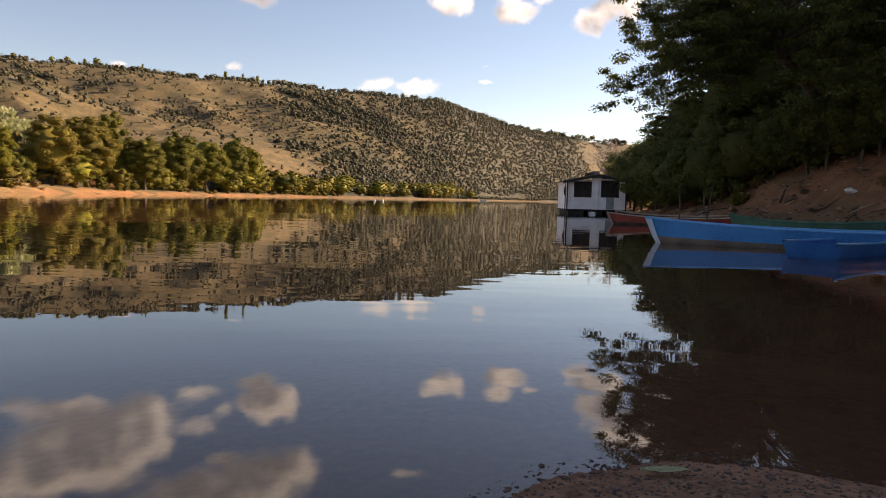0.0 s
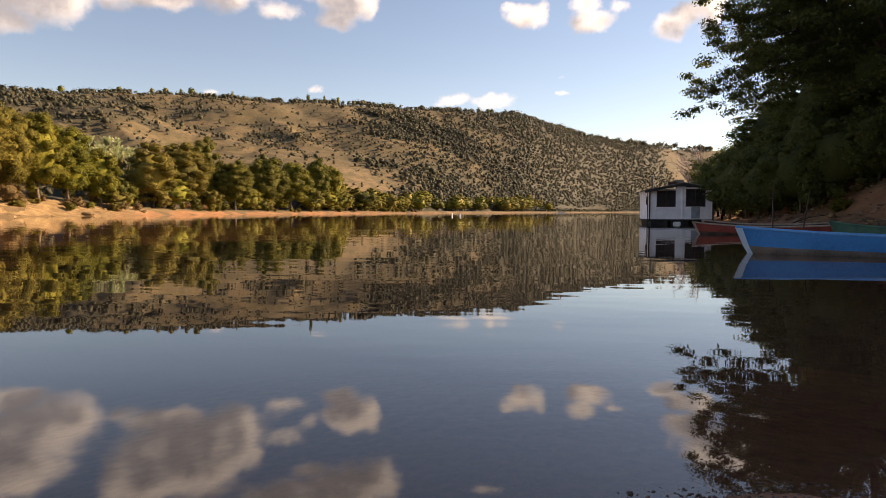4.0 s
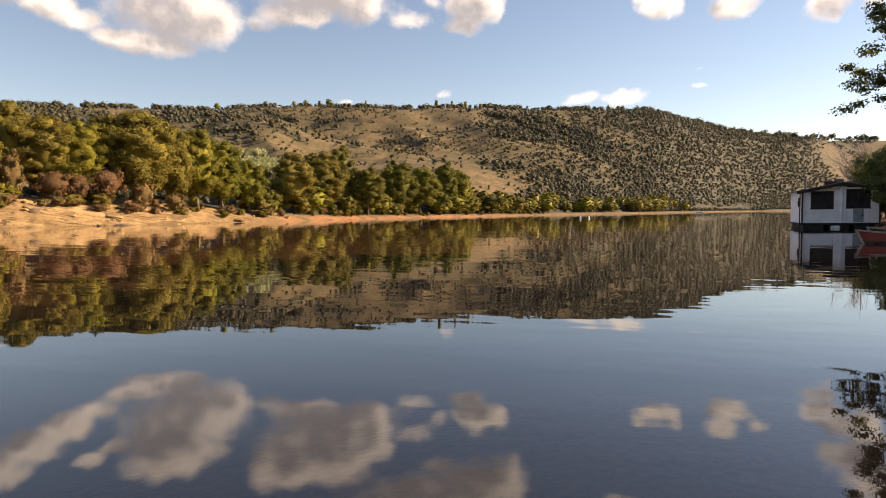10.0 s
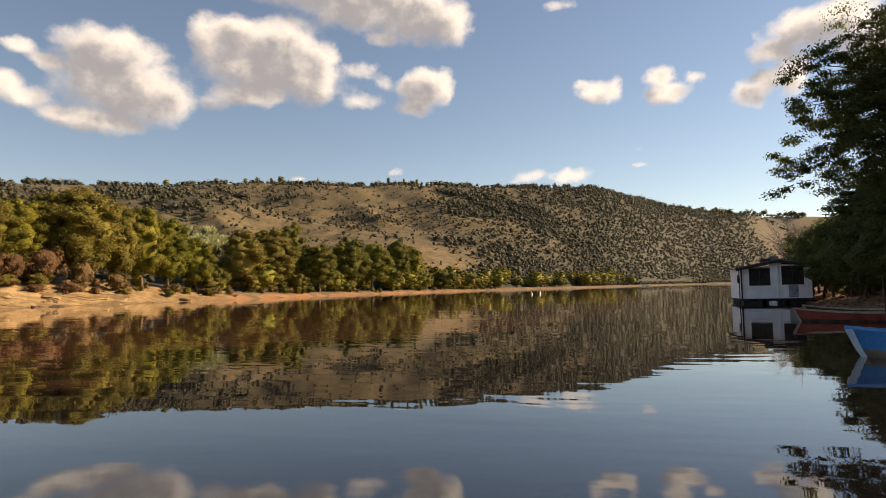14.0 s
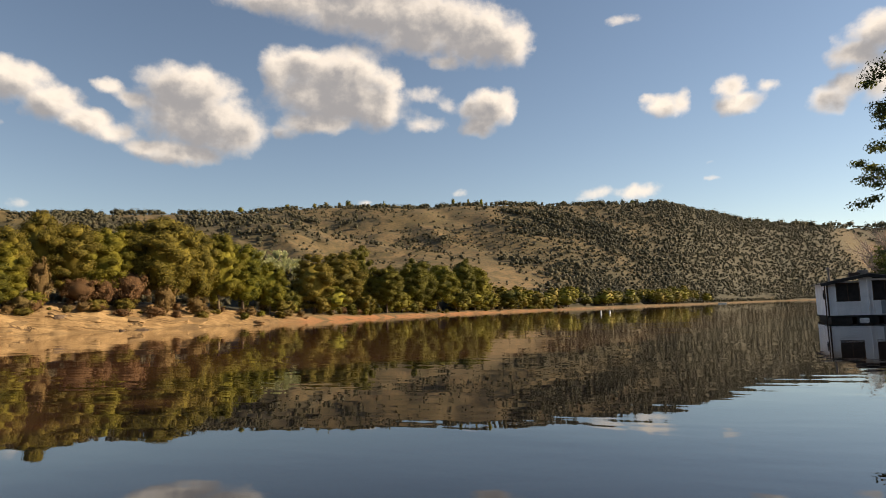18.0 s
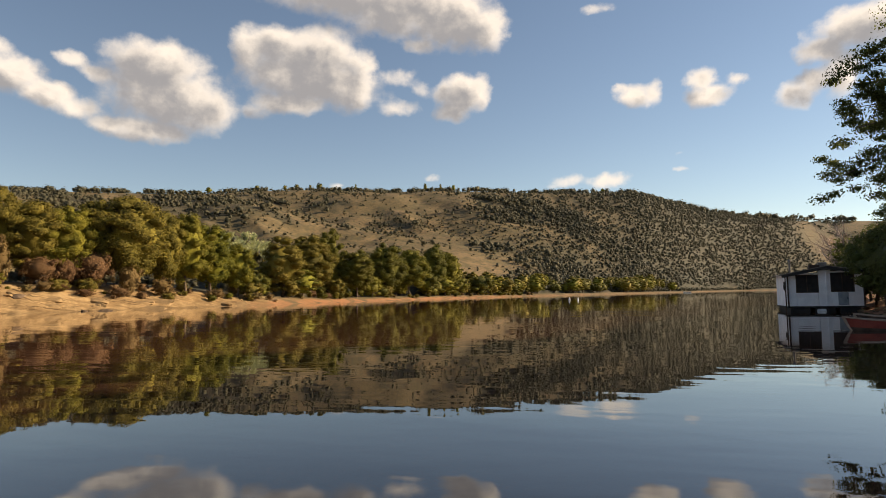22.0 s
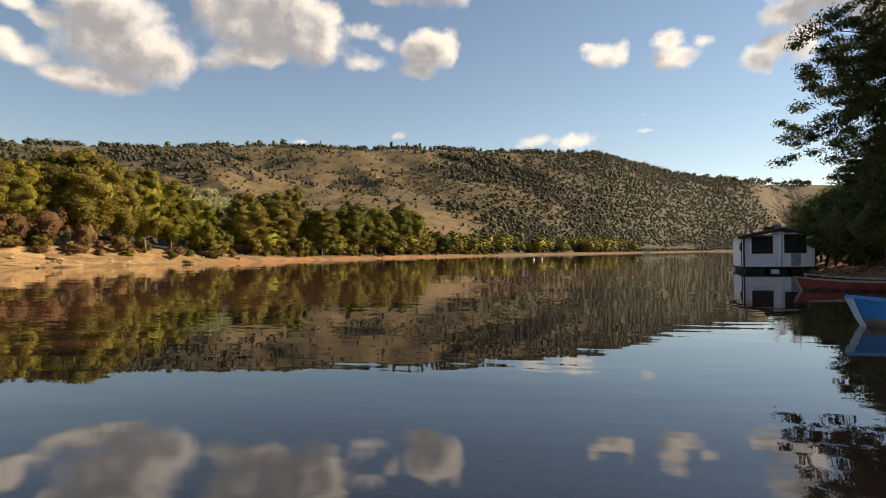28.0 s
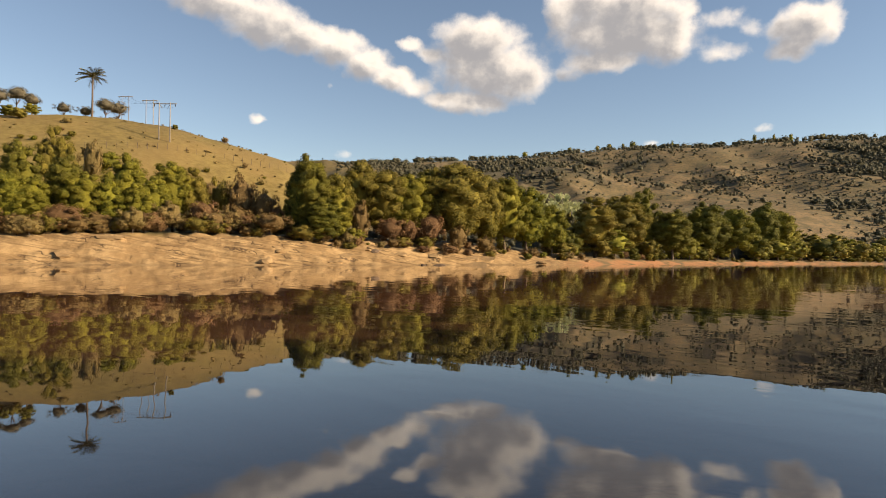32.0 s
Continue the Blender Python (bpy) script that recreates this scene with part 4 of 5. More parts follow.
for k in range(900):
    y = math.exp(rnd.uniform(math.log(130), math.log(950)))
    x = float(np.interp(y, RIGHT_Y, RIGHT_X)) + rnd.uniform(3, 40) * (1 + y / 300)
    h = rnd.uniform(3, 7)
    right_side.append((x, y, ground_z(x, y) - 0.3, h, h * 0.5))
far_trees("far_bank_woods", right_side, "low green trees along the far bend of the bank", 12, LEAF_FAR_HAZED, 0.8, 5)
ridge = []
for k in range(1500):
    b = rnd.uniform(-16, 60)
    rr = float(np.interp(b, RIDGE_AZ, RIDGE_R)) * rnd.uniform(0.97, 1.0)
    if rnd.random() < 0.5 + 0.5 * math.sin(b * 1.7) * math.sin(b * 0.6 + 1):
        x, y = at(b, rr)
        h = rnd.uniform(3.5, 11) * rr / 1000
        ridge.append((x, y, ground_z(x, y) - 0.5, h, h * rnd.uniform(0.35, 0.65)))
far_trees("ridge_trees", ridge, "small trees standing along the hill crest", 16, LEAF_HILL_HAZED, 0.5, 6, 0.4, 0.6)
for b, h, half in [(25.35, 15, 2.6), (28.6, 15, 6.0), (29.4, 12, 3.0), (30.6, 12, 4.5), (31.6, 10, 4.0), (19.0, 15, 3.6), (17.6, 14, 2.4), (16.4, 12, 3.6), (21.5, 9, 5.0), (26.8, 9, 5.0), (14.2, 10, 5.0), (9.0, 8, 4.5), (3.0, 9, 5.0), (34.0, 10, 4.5), (38.0, 9, 5.0)]:
    rr = float(np.interp(b, RIDGE_AZ, RIDGE_R)) * 0.995
    x, y = at(b, rr)
    plant("distant", x, y, ground_z(x, y) - 0.5, h, half, None, ("tree standing dark against the sky on the hill crest", "tree", "crest trees"))
tufts = []
rng_t = np.random.default_rng(77)
for b, r in zip(rng_t.uniform(55, 88, 700), rng_t.uniform(108, 212, 700)):
    x, y = at(b, r)
    if value_noise(np.array([x / 11]), np.array([y / 11]), 91)[0] > rng_t.uniform(0.05, 1.0):
        h = rng_t.uniform(0.25, 0.8)
        tufts.append((x, y, 0.0, h, h * rng_t.uniform(0.6, 1.1)))
tufts = np.array(tufts)
tufts[:, 2] = land(tufts[:, 0], tufts[:, 1])[0] - 0.08
far_trees("grass_tufts", tufts, "olive and straw grass tufts on the grassy knoll", 5, LEAF_STRAW, 0.7, 8)
for k in range(22):
    b, r = rnd.uniform(57, 86), rnd.uniform(125, 200)
    x, y = at(b, r)
    h = rnd.uniform(0.7, 1.8)
    plant("dry" if k % 3 else "bush", x, y, ground_z(x, y) - 0.1, h, h * rnd.uniform(0.6, 0.9))


# ---- right bank: trees, thicket ----
def big_tree(seed, dx, dy, label, per):
    rng = np.random.default_rng(seed)
    foot = Vector((19.5 + dx, 31.0 + dy, ground_z(19.5 + dx, 31.0 + dy) - 0.3))
    fork = Vector((13.0 + dx, 24.8 + dy, 6.6))
    boughs, cs, rs = [], [], []
    for k in range(30):
        a = rng.uniform(0, 2 * math.pi)
        t = k / 29
        reach = (6.4 - 3.6 * t) * rng.uniform(0.8, 1.05)
        if math.cos(a) > 0.3:
            reach *= 0.8
        end = Vector((fork.x + math.cos(a) * reach, fork.y + math.sin(a) * reach * 0.8, fork.z + 0.4 + 6.2 * t + rng.uniform(-0.5, 0.5)))
        mid = fork + (end - fork) * 0.5 + Vector((0, 0, 0.5))
        boughs.append(tube([fork + Vector((0, 0, 2.2 * t)), mid, end], [0.11, 0.06, 0.015], 5))
        for q in range(9):
            s = rng.uniform(0.35, 1.0)
            c = (fork.lerp(mid, s * 2) if s < 0.5 else mid.lerp(end, s * 2 - 1)) + Vector(rng.normal(size=3) * np.array([0.5, 0.5, 0.25]))
            cs.append(tuple(c))
            rs.append(rng.uniform(0.45, 0.95))
    # long low boughs that hang out over the water
    for k, (ex, ey, ez) in enumerate([(5.9, 24.6, 5.2), (6.1, 23.6, 6.6), (6.6, 24.8, 7.6), (7.2, 23.4, 4.6), (7.0, 24.2, 8.8), (8.0, 23.5, 9.8), (6.4, 25.4, 5.9), (6.9, 23.0, 5.6), (7.6, 25.0, 6.8), (8.4, 24.6, 8.2), (6.6, 24.0, 8.2), (9.4, 24.0, 10.4)]):
        end = Vector((ex + 0.75 + dx, ey + dy, ez))
        mid = fork.lerp(end, 0.5) + Vector((0, 0, 0.7))
        boughs.append(tube([fork, mid, end], [0.09, 0.045, 0.012], 5))
        for q in range(46):
            s = rng.uniform(0.2, 1.0)
            c = (fork.lerp(mid, s * 2) if s < 0.5 else mid.lerp(end, s * 2 - 1)) + Vector(rng.normal(size=3) * np.array([0.55, 0.55, 0.6]))
            cs.append(tuple(c))
            rs.append(rng.uniform(0.3, 0.62))
    p, nv = puff_points(rng, np.array(cs), np.array(rs), per, 0.45, 0.2)
    v = leaves(p, nv, rng.uniform(0.6, 1.4, len(p)) * 0.092 * (190 / per) ** 0.45, rng, 0.55)
    root = new("overhanging_tree")
    tv, tf = limbs(rng, foot, fork, [fork + Vector((0.3, 0.2, 4.5))], 0.24)
    part("trunk", mesh_from("trunk", *join([(tv, tf)]), BARK, True), root)
    part("branch", mesh_from("branch", *join(boughs), BARK, True), root)
    part("crown", mesh_from("crown", v, quads(len(p)), LEAF_SHADE), root)
    tagged(root, label, "tree", "shaded bank trees")


big_tree(77, 0, 0, "large dark backlit tree leaning over the water", 160)
big_tree(79, 6.2, -2.0, "large dark tree spreading over the mud bank", 100)
for k in range(17):
    y = 9.5 + 1.65 * k
    x = float(np.interp(y, RIGHT_Y, RIGHT_X)) + 7.3 + rnd.uniform(-0.4, 0.4)
    h = rnd.uniform(2.8, 4.0)
    plant("thicket", x, y, ground_z(x, y) - 0.2, h, h * rnd.uniform(0.45, 0.55))
for x, y, h in [(18.0, 24.8, 4.6), (17.0, 26.0, 4.4), (17.6, 25.6, 4.8), (16.6, 27.4, 4.8), (18.6, 26.2, 4.8)]:
    plant("thicket", x, y, ground_z(x, y) - 0.2, h, h * 0.52)
for k in range(40):
    y = rnd.uniform(11, 46)
    x = float(np.interp(y, RIGHT_Y, RIGHT_X)) + rnd.uniform(8.6, 15)
    h = rnd.uniform(2.2, 4.2)
    plant("thicket", x, y, ground_z(x, y) - 0.3, h, h * rnd.uniform(0.5, 0.72))
for b, d, h in [(-20.8, 37, 4.6), (-19.8, 42, 5.0), (-18.6, 47, 5.4), (-18.2, 54, 6.0), (-17.2, 62, 6.0), (-22.6, 35.5, 4.2), (-25, 35, 4.2), (-27.5, 34.5, 4.2), (-30, 33, 4.2), (-17.9, 50, 4.5), (-16.9, 49, 4.8), (-17.6, 46, 5.2), (-18.8, 43, 5.2), (-17.0, 54, 5.6), (-19.4, 40, 5.0), (-16.6, 58, 6.4), (-21.5, 41, 5.5), (-23.5, 39, 5.5)]:
    x, y = at(b, d)
    plant("thicket", x, y, ground_z(x, y) - 0.3, h, h * 0.55)
# out-of-view trees beyond -45 and hidden far ones are added to block the sun
for b, d, top in [(-21.5, 46, 8.5), (-24.5, 42, 9.5), (-28, 38, 10.5), (-31, 36, 12), (-34, 35, 13), (-37, 33, 14), (-41, 31, 15), (-46, 28, 16), (-51, 26, 16), (-56, 25, 16), (-61, 24, 16), (-66, 23, 16), (-72, 22, 15), (-79, 22, 14), (-36, 42, 15), (-42, 38, 18), (-48, 36, 19), (-58, 34, 19), (-68, 32, 19), (-26, 48, 11), (-25.5, 55, 11), (-23.5, 62, 10), (-28, 58, 13), (-30.5, 52, 14), (-22.3, 72, 10), (-33, 47, 15), (-20.6, 58, 8)]:
    x, y = at(b, d)
    z = ground_z(x, y) - 0.3
    plant("shade", x, y, z, max(4, top - z), rnd.uniform(3.4, 4.6))


def bare_tree(x, y, height, name, label, mat, seed, spread=0.5):
    rng = np.random.default_rng(seed)
    z = ground_z(x, y) - 0.2
    parts = [tube([(x, y, z), (x + 0.1, y, z + height * 0.3), (x, y + 0.1, z + height * 0.5)], [height * 0.022, height * 0.018, height * 0.014], 6)]
    twigs = []
    base = Vector((x, y, z + height * 0.35))
    for k in range(16):
        a, e = rng.uniform(0, 6.28), rng.uniform(0.35, 1.2)
        L = height * rng.uniform(0.35, 0.62)
        d = Vector((math.cos(a) * math.cos(e) * spread * 2, math.sin(a) * math.cos(e) * spread * 2, math.sin(e)))
        st = base + Vector((0, 0, height * 0.15 * rng.uniform(0, 1)))
        en = st + d * L
        parts.append(tube([st, st + d * L * 0.5 + Vector(rng.normal(size=3) * 0.2), en], [height * 0.009, height * 0.006, height * 0.002], 4))
        for q in range(22):
            s = st.lerp(en, rng.uniform(0.3, 1.0))
            t = s + (d + Vector(rng.normal(size=3) * 0.6)).normalized() * height * rng.uniform(0.06, 0.17)
            twigs.append(tube([s, t], [height * 0.0022, height * 0.0009], 3))
    root = new(name)
    part("trunk", mesh_from("trunk", *join(parts), mat, True), root)
    part("twig", mesh_from("twig", *join(twigs), mat), root)
    return tagged(root, label, "tree")


for b, d, h, sd in [(-15.6, 58, 7.2, 1), (-15.2, 62, 6.6, 2)]:
    x, y = at(b, d)
    bare_tree(x, y, h, "bare_tree", "pale leafless tree behind the shaded bank", BARK_PALE, sd)


# ---- boats ----
def canoe(name, bow, stern, length_z, beam, paint, label, inside=None, rake=0.35, bow_plate=None, stain=None, lift=0.12, ends=(0.32, 0.45), rail=None):
    """An open plank boat between two ground points. length_z: freeboard. ends: how wide bow and stern are against the beam."""
    bow, stern = Vector((*bow, 0)), Vector((*stern, 0))
    L = (stern - bow).length
    n = 15

    def section(t, inset):
        w = beam * (ends[0] + (1 - ends[0]) * min(1, t / 0.35) ** 0.7) if t < 0.5 else beam * (ends[1] + (1 - ends[1]) * min(1, (1 - t) / 0.35) ** 0.7)
        w = w * 0.5 - inset
        sheer = length_z + lift * (2 * t - 1) ** 2 * (1.3 if t < 0.5 else 0.8)
        x = L * t
        low = -0.10 + inset
        rk = rake * max(0, 1 - t / 0.1)
        rs = -rake * 0.7 * max(0, 1 - (1 - t) / 0.1)
        mid = low + (sheer - low) * 0.42
        return [(x, -w, sheer), (x + (rk + rs) * 0.5, -w * 0.9, mid), (x + rk + rs, -w * 0.72, low), (x + rk + rs, w * 0.72, low), (x + (rk + rs) * 0.5, w * 0.9, mid), (x, w, sheer)]

    def skin(inset, flip):
        v, f = [], []
        for i in range(n):
            v += section(i / (n - 1), inset)
            if i:
                a, b = (i - 1) * 6, i * 6
                f += [(a + k, a + k + 1, b + k + 1, b + k) for k in range(5)]
        f += [(0, 5, 4, 1), (1, 4, 3, 2)]
        e = (n - 1) * 6
        f += [(e, e + 1, e + 4, e + 5), (e + 1, e + 2, e + 3, e + 4)]
        return v, [q[::-1] for q in f] if flip else f

    root = new(name)
    d = (stern - bow).normalized()
    root.matrix_basis = Matrix.Translation(bow) @ Matrix.Rotation(math.atan2(d.y, d.x), 4, "Z")
    v, f = skin(0.0, False)
    me = mesh_from("hull", v, f, [paint, stain or paint])
    low = [1 if sum(v[i][2] for i in q) / 4 < length_z * 0.1 else 0 for q in f]
    me.polygons.foreach_set("material_index", np.array(low, np.int32))
    part("hull", me, root)
    part("lining", mesh_from("lining", *skin(0.03, True), inside or paint), root, "dull worn inside planking")
    for s in (0, 5):
        pts = [Vector(section(i / (n - 1), 0.012)[s]) + Vector((0, 0, 0.012)) for i in range(n)]
        part("gunwale", mesh_from("gunwale", *tube(pts, [0.026] * n, 6), rail or bow_plate or inside or paint, True), root)
    for t in (0.22, 0.5, 0.78):
        q = section(t, 0.03)
        bm = bmesh.new()
        bmesh.ops.create_cube(bm, size=1, matrix=Matrix.Translation((q[0][0], 0, q[0][2] - 0.1)) @ Matrix.Diagonal((0.2, abs(q[0][1]) * 1.9, 0.03, 1)))
        bmesh.ops.bevel(bm, geom=bm.edges[:], offset=0.006, segments=1, affect="EDGES")
        m2 = bpy.data.meshes.new("thwart")
        bm.to_mesh(m2)
        bm.free()
        m2.materials.append(inside or WOOD_PALE)
        part("thwart", m2, root)
    if bow_plate:
        fore, aft = section(0, -0.012), section(1 / (n - 1), -0.012)
        vs, fs = [(p[0] - 0.012, p[1], p[2]) for p in fore], [(0, 5, 4, 1), (1, 4, 3, 2)]
        vs += [tuple(a + (b - a) * 0.24 for a, b in zip(p, q)) for p, q in zip(fore, aft)]
        fs += [(0, 1, 7, 6), (1, 2, 8, 7), (3, 4, 10, 9), (4, 5, 11, 10)]
        part("bow_plate", mesh_from("bow_plate", vs, fs, bow_plate), root, "pale painted bow plate")
    return tagged(root, label, "boat", "moored boats")


canoe("blue_canoe", (4.2, 13.0), (10.8, 10.9), 0.34, 1.0, BLUE, "long bright blue wooden canoe with a pale bow", BLUE_DEEP, 0.3, PALE_BLUE, HULL_MUD, rail=RAIL_BLUE)
canoe("blue_punt", (5.62, 9.6), (8.6, 12.1), 0.22, 0.95, BLUE_DEEP, "small square-bowed deep blue punt", BLUE_DEEP, 0.12, None, None, 0.02, (0.8, 0.9), RAIL_BLUE)
canoe("green_canoe", (7.6, 16.7), (10.9, 15.2), 0.40, 0.85, GREEN, "old dull green wooden canoe pulled to the bank", GREEN, 0.3, None, HULL_MUD)
canoe("red_canoe", (6.25, 24.0), (11.0, 22.9), 0.27, 0.85, RED, "faded red wooden canoe with pale gunwales", WOOD_DARK, 0.3, WOOD_PALE, WOOD_DARK)
canoe("red_canoe", (6.9, 25.2), (11.3, 24.0), 0.33, 0.85, WOOD_DARK, "dark weathered wooden canoe behind the red one", WOOD_DARK, 0.3, WOOD_PALE, WOOD_DARK)
canoe("pale_canoe", (5.62, 7.72), (9.8, 6.2), 0.30, 0.8, WOOD_PALE, "bare pale wooden canoe by the bank", WOOD_PALE, 0.3)
for (x, y), (tx, ty), h in (((7.05, 18.7), (7.0, 18.7), 1.42), ((7.65, 18.5), (7.95, 18.6), 1.4)):
    v, f = tube([(x, y, -0.6), ((x + tx) / 2 + 0.01, y, h * 0.5), (tx, ty, h)], [0.022, 0.02, 0.014], 6)
    tagged(new("mooring_pole", mesh_from("mooring_pole", v, f, WOOD_DARK, True)), "thin brown wooden mooring pole stuck in the mud", "pole", "mooring poles")


# ---- houseboat ----
def box(size, loc=(0, 0, 0), bev=0.01, rot=None):
    bm = bmesh.new()
    bmesh.ops.create_cube(bm, size=1, matrix=Matrix.Translation(loc) @ (rot or Matrix()) @ Matrix.Diagonal((*size, 1)))
    if bev:
        bmesh.ops.bevel(bm, geom=bm.edges[:], offset=bev, segments=1, affect="EDGES")
    return bm


def bpart(name, bm, mat, parent, label=""):
    me = bpy.data.meshes.new(name)
    bm.to_mesh(me)
    bm.free()
    me.materials.append(mat)
    return part(name, me, parent, label)


def houseboat():
    root = new("houseboat")
    left, right = Vector((*at(-11.1, 44.5), -0.2)), Vector((*at(-16.2, 45.2), -0.2))
    W = (right - left).length / 1.17
    d = (right - left).normalized()
    root.matrix_basis = Matrix.Translation(left) @ Matrix.Rotation(math.atan2(d.y, d.x), 4, "Z") @ Matrix.Scale(1.17, 4)
    D = 4.2
    for x0 in (0.12, W * 0.36, W * 0.68):
        bpart("float", box((W * 0.27, D, 0.55), (x0 + W * 0.13, D / 2, 0.1), 0.05), BLACK_TAR, root, "black tarred float")
    bpart("deck", box((W + 0.1, D + 0.1, 0.08), (W / 2, D / 2, 0.40), 0.01), BLACK_TAR, root)
    bpart("drum", box((0.42, 0.3, 0.26), (W * 0.44, 0.08, 0.17), 0.05), PLASTIC, root, "white plastic float drum")
    wins = [(0.42, 1.42, 1.16, 2.06), (2.00, 3.02, 1.18, 2.14)]

    def roofz(x):
        return 2.14 + 0.36 * (1 - abs(x - W * 0.52) / (W * 0.52)) - (0.06 if x < W * 0.5 else 0)
    # front wall, with the two openings through it
    xs = [0, wins[0][0], wins[0][1], wins[1][0], wins[1][1], W]
    for i in range(5):
        a, b = xs[i], xs[i + 1]
        hole = wins[0] if i == 1 else wins[1] if i == 3 else None
        spans = [(0.44, roofz((a + b) / 2) - 0.1)] if not hole else [(0.44, hole[2]), (hole[3], roofz((a + b) / 2) - 0.1)]
        for lo, hi in spans:
            if hi - lo > 0.02:
                bpart("wall_sheet", box((b - a - 0.006, 0.05, hi - lo), ((a + b) / 2, 0.03, (lo + hi) / 2), 0.006), WHITE_WALL, root)
    for a, b, lo, hi in wins:
        scr = bpart("window_screen", box((b - a + 0.04, 0.02, hi - lo + 0.04), ((a + b) / 2, 0.075, (lo + hi) / 2), 0), SCREEN, root, "dark mesh window screen")
        fr = [((b - a + 0.06, 0.05, 0.04), ((a + b) / 2, 0.02, lo)), ((b - a + 0.06, 0.05, 0.04), ((a + b) / 2, 0.02, hi)), ((0.04, 0.05, hi - lo), (a, 0.02, (lo + hi) / 2)), ((0.04, 0.05, hi - lo), (b, 0.02, (lo + hi) / 2)), ((0.03, 0.04, hi - lo), ((a + b) / 2, 0.04, (lo + hi) / 2))]
        for s, c in fr:
            bpart("window_frame", box(s, c, 0.004), WOOD_DARK, scr)
    hatch = bpart("hatch", box((0.46, 0.03, 0.66), (2.52, -0.014, 0.82), 0.008), GREY_DOOR, root, "grey sheet-metal hatch")
    bpart("hatch_handle", box((0.03, 0.04, 0.12), (2.70, -0.04, 0.85), 0.006), BLACK_TAR, hatch)
    for x in (0.0, W):
        bpart("side_wall", box((0.05, D - 0.1, 1.72), (x, D / 2, 1.3), 0.006), WHITE_WALL, root)
    bpart("back_wall", box((W, 0.05, 1.72), (W / 2, D - 0.05, 1.3), 0.006), WHITE_WALL, root)
    for x in (0.0, W, W * 0.52):
        bpart("post", box((0.07, 0.07, 1.8), (min(max(x, 0.02), W - 0.02), -0.004, 1.32), 0.006), WHITE_WALL if x == W * 0.52 else WOOD_DARK, root)
    ridge_x = W * 0.52
    for x0, x1, z0, z1 in ((-0.28, ridge_x, 2.08, 2.50), (W + 0.3, ridge_x, 2.16, 2.50)):
        ln = math.hypot(x1 - x0, z1 - z0)
        ang = math.atan2(z1 - z0, x1 - x0)
        rm = Matrix.Rotation(-ang, 4, "Y")
        sheet = bpart("roof_sheet", box((ln + 0.03, D + 0.5, 0.035), ((x0 + x1) / 2, D / 2 - 0.05, (z0 + z1) / 2), 0.006, rm), ROOF_DARK, root)
        bpart("fascia", box((ln, 0.03, 0.13), ((x0 + x1) / 2, -0.29, (z0 + z1) / 2 - 0.08), 0.005, rm), ROOF_DARK, sheet)
        bpart("roof_edge", box((ln + 0.02, 0.02, 0.03), ((x0 + x1) / 2, -0.315, (z0 + z1) / 2 + 0.02), 0.004, rm), POLE_GREY, sheet, "pale metal roof edge strip")
    pts = [(0.22, 0.5, 2.1), (0.22, 0.5, 2.62), (0.22, 0.5, 2.82)]
    pipe = part("chimney_pipe", mesh_from("chimney_pipe", *tube(pts, [0.05, 0.05, 0.05], 10), POLE_GREY, True), root)
    part("chimney_cap", mesh_from("chimney_cap", *tube([(0.22, 0.5, 2.82), (0.22, 0.5, 2.88), (0.22, 0.5, 2.93)], [0.09, 0.085, 0.03], 10), POLE_GREY, True), pipe)
    bpart("roof_box", box((0.5, 0.4, 0.22), (W * 0.42, 1.2, 2.52), 0.03), WOOD_DARK, root)
    bpart("roof_box", box((0.42, 0.4, 0.28), (W * 0.55, 1.5, 2.62), 0.03), POLE_GREY, root)
    # a coil of hose and a bracket on the side
    ring = [(-0.1, 0.3 + 0.2 * math.cos(a), 1.5 + 0.2 * math.sin(a)) for a in np.linspace(0, 2 * math.pi, 15)]
    part("rope_coil", mesh_from("rope_coil", *tube(ring, [0.035] * 15, 6), BLACK_TAR, True), root)
    bpart("bracket", box((0.16, 0.05, 0.05), (-0.06, 0.3, 1.72), 0.005), WOOD_DARK, root)
    part("mooring_post", mesh_from("mooring_post", *tube([(-0.12, -0.1, -0.7), (-0.1, -0.1, 1.0), (-0.1, -0.1, 2.0)], [0.03, 0.03, 0.025], 6), WOOD_DARK, True), root)
    tagged(root, "small white floating cabin with dark windows and low roof", "houseboat")


houseboat()


# ---- stones, litter on the banks ----
def stone(seed, mat, flat=0.75, level=2):
    rng = np.random.default_rng(seed)
    bm = bmesh.new()
    bmesh.ops.create_icosphere(bm, subdivisions=level, radius=1.0)
    cut = [Vector(rng.normal(size=3)).normalized() for _ in range(7)]
    for v in bm.verts:
        for c in cut:
            k = v.co.dot(c)
            if k > 0.62:
                v.co -= c * (k - 0.62)
        v.co *= 1 + rng.normal() * 0.02
        v.co.z *= flat
    me = bpy.data.meshes.new("rock")
    bm.to_mesh(me)
    bm.free()
    me.materials.append(mat)
    return me


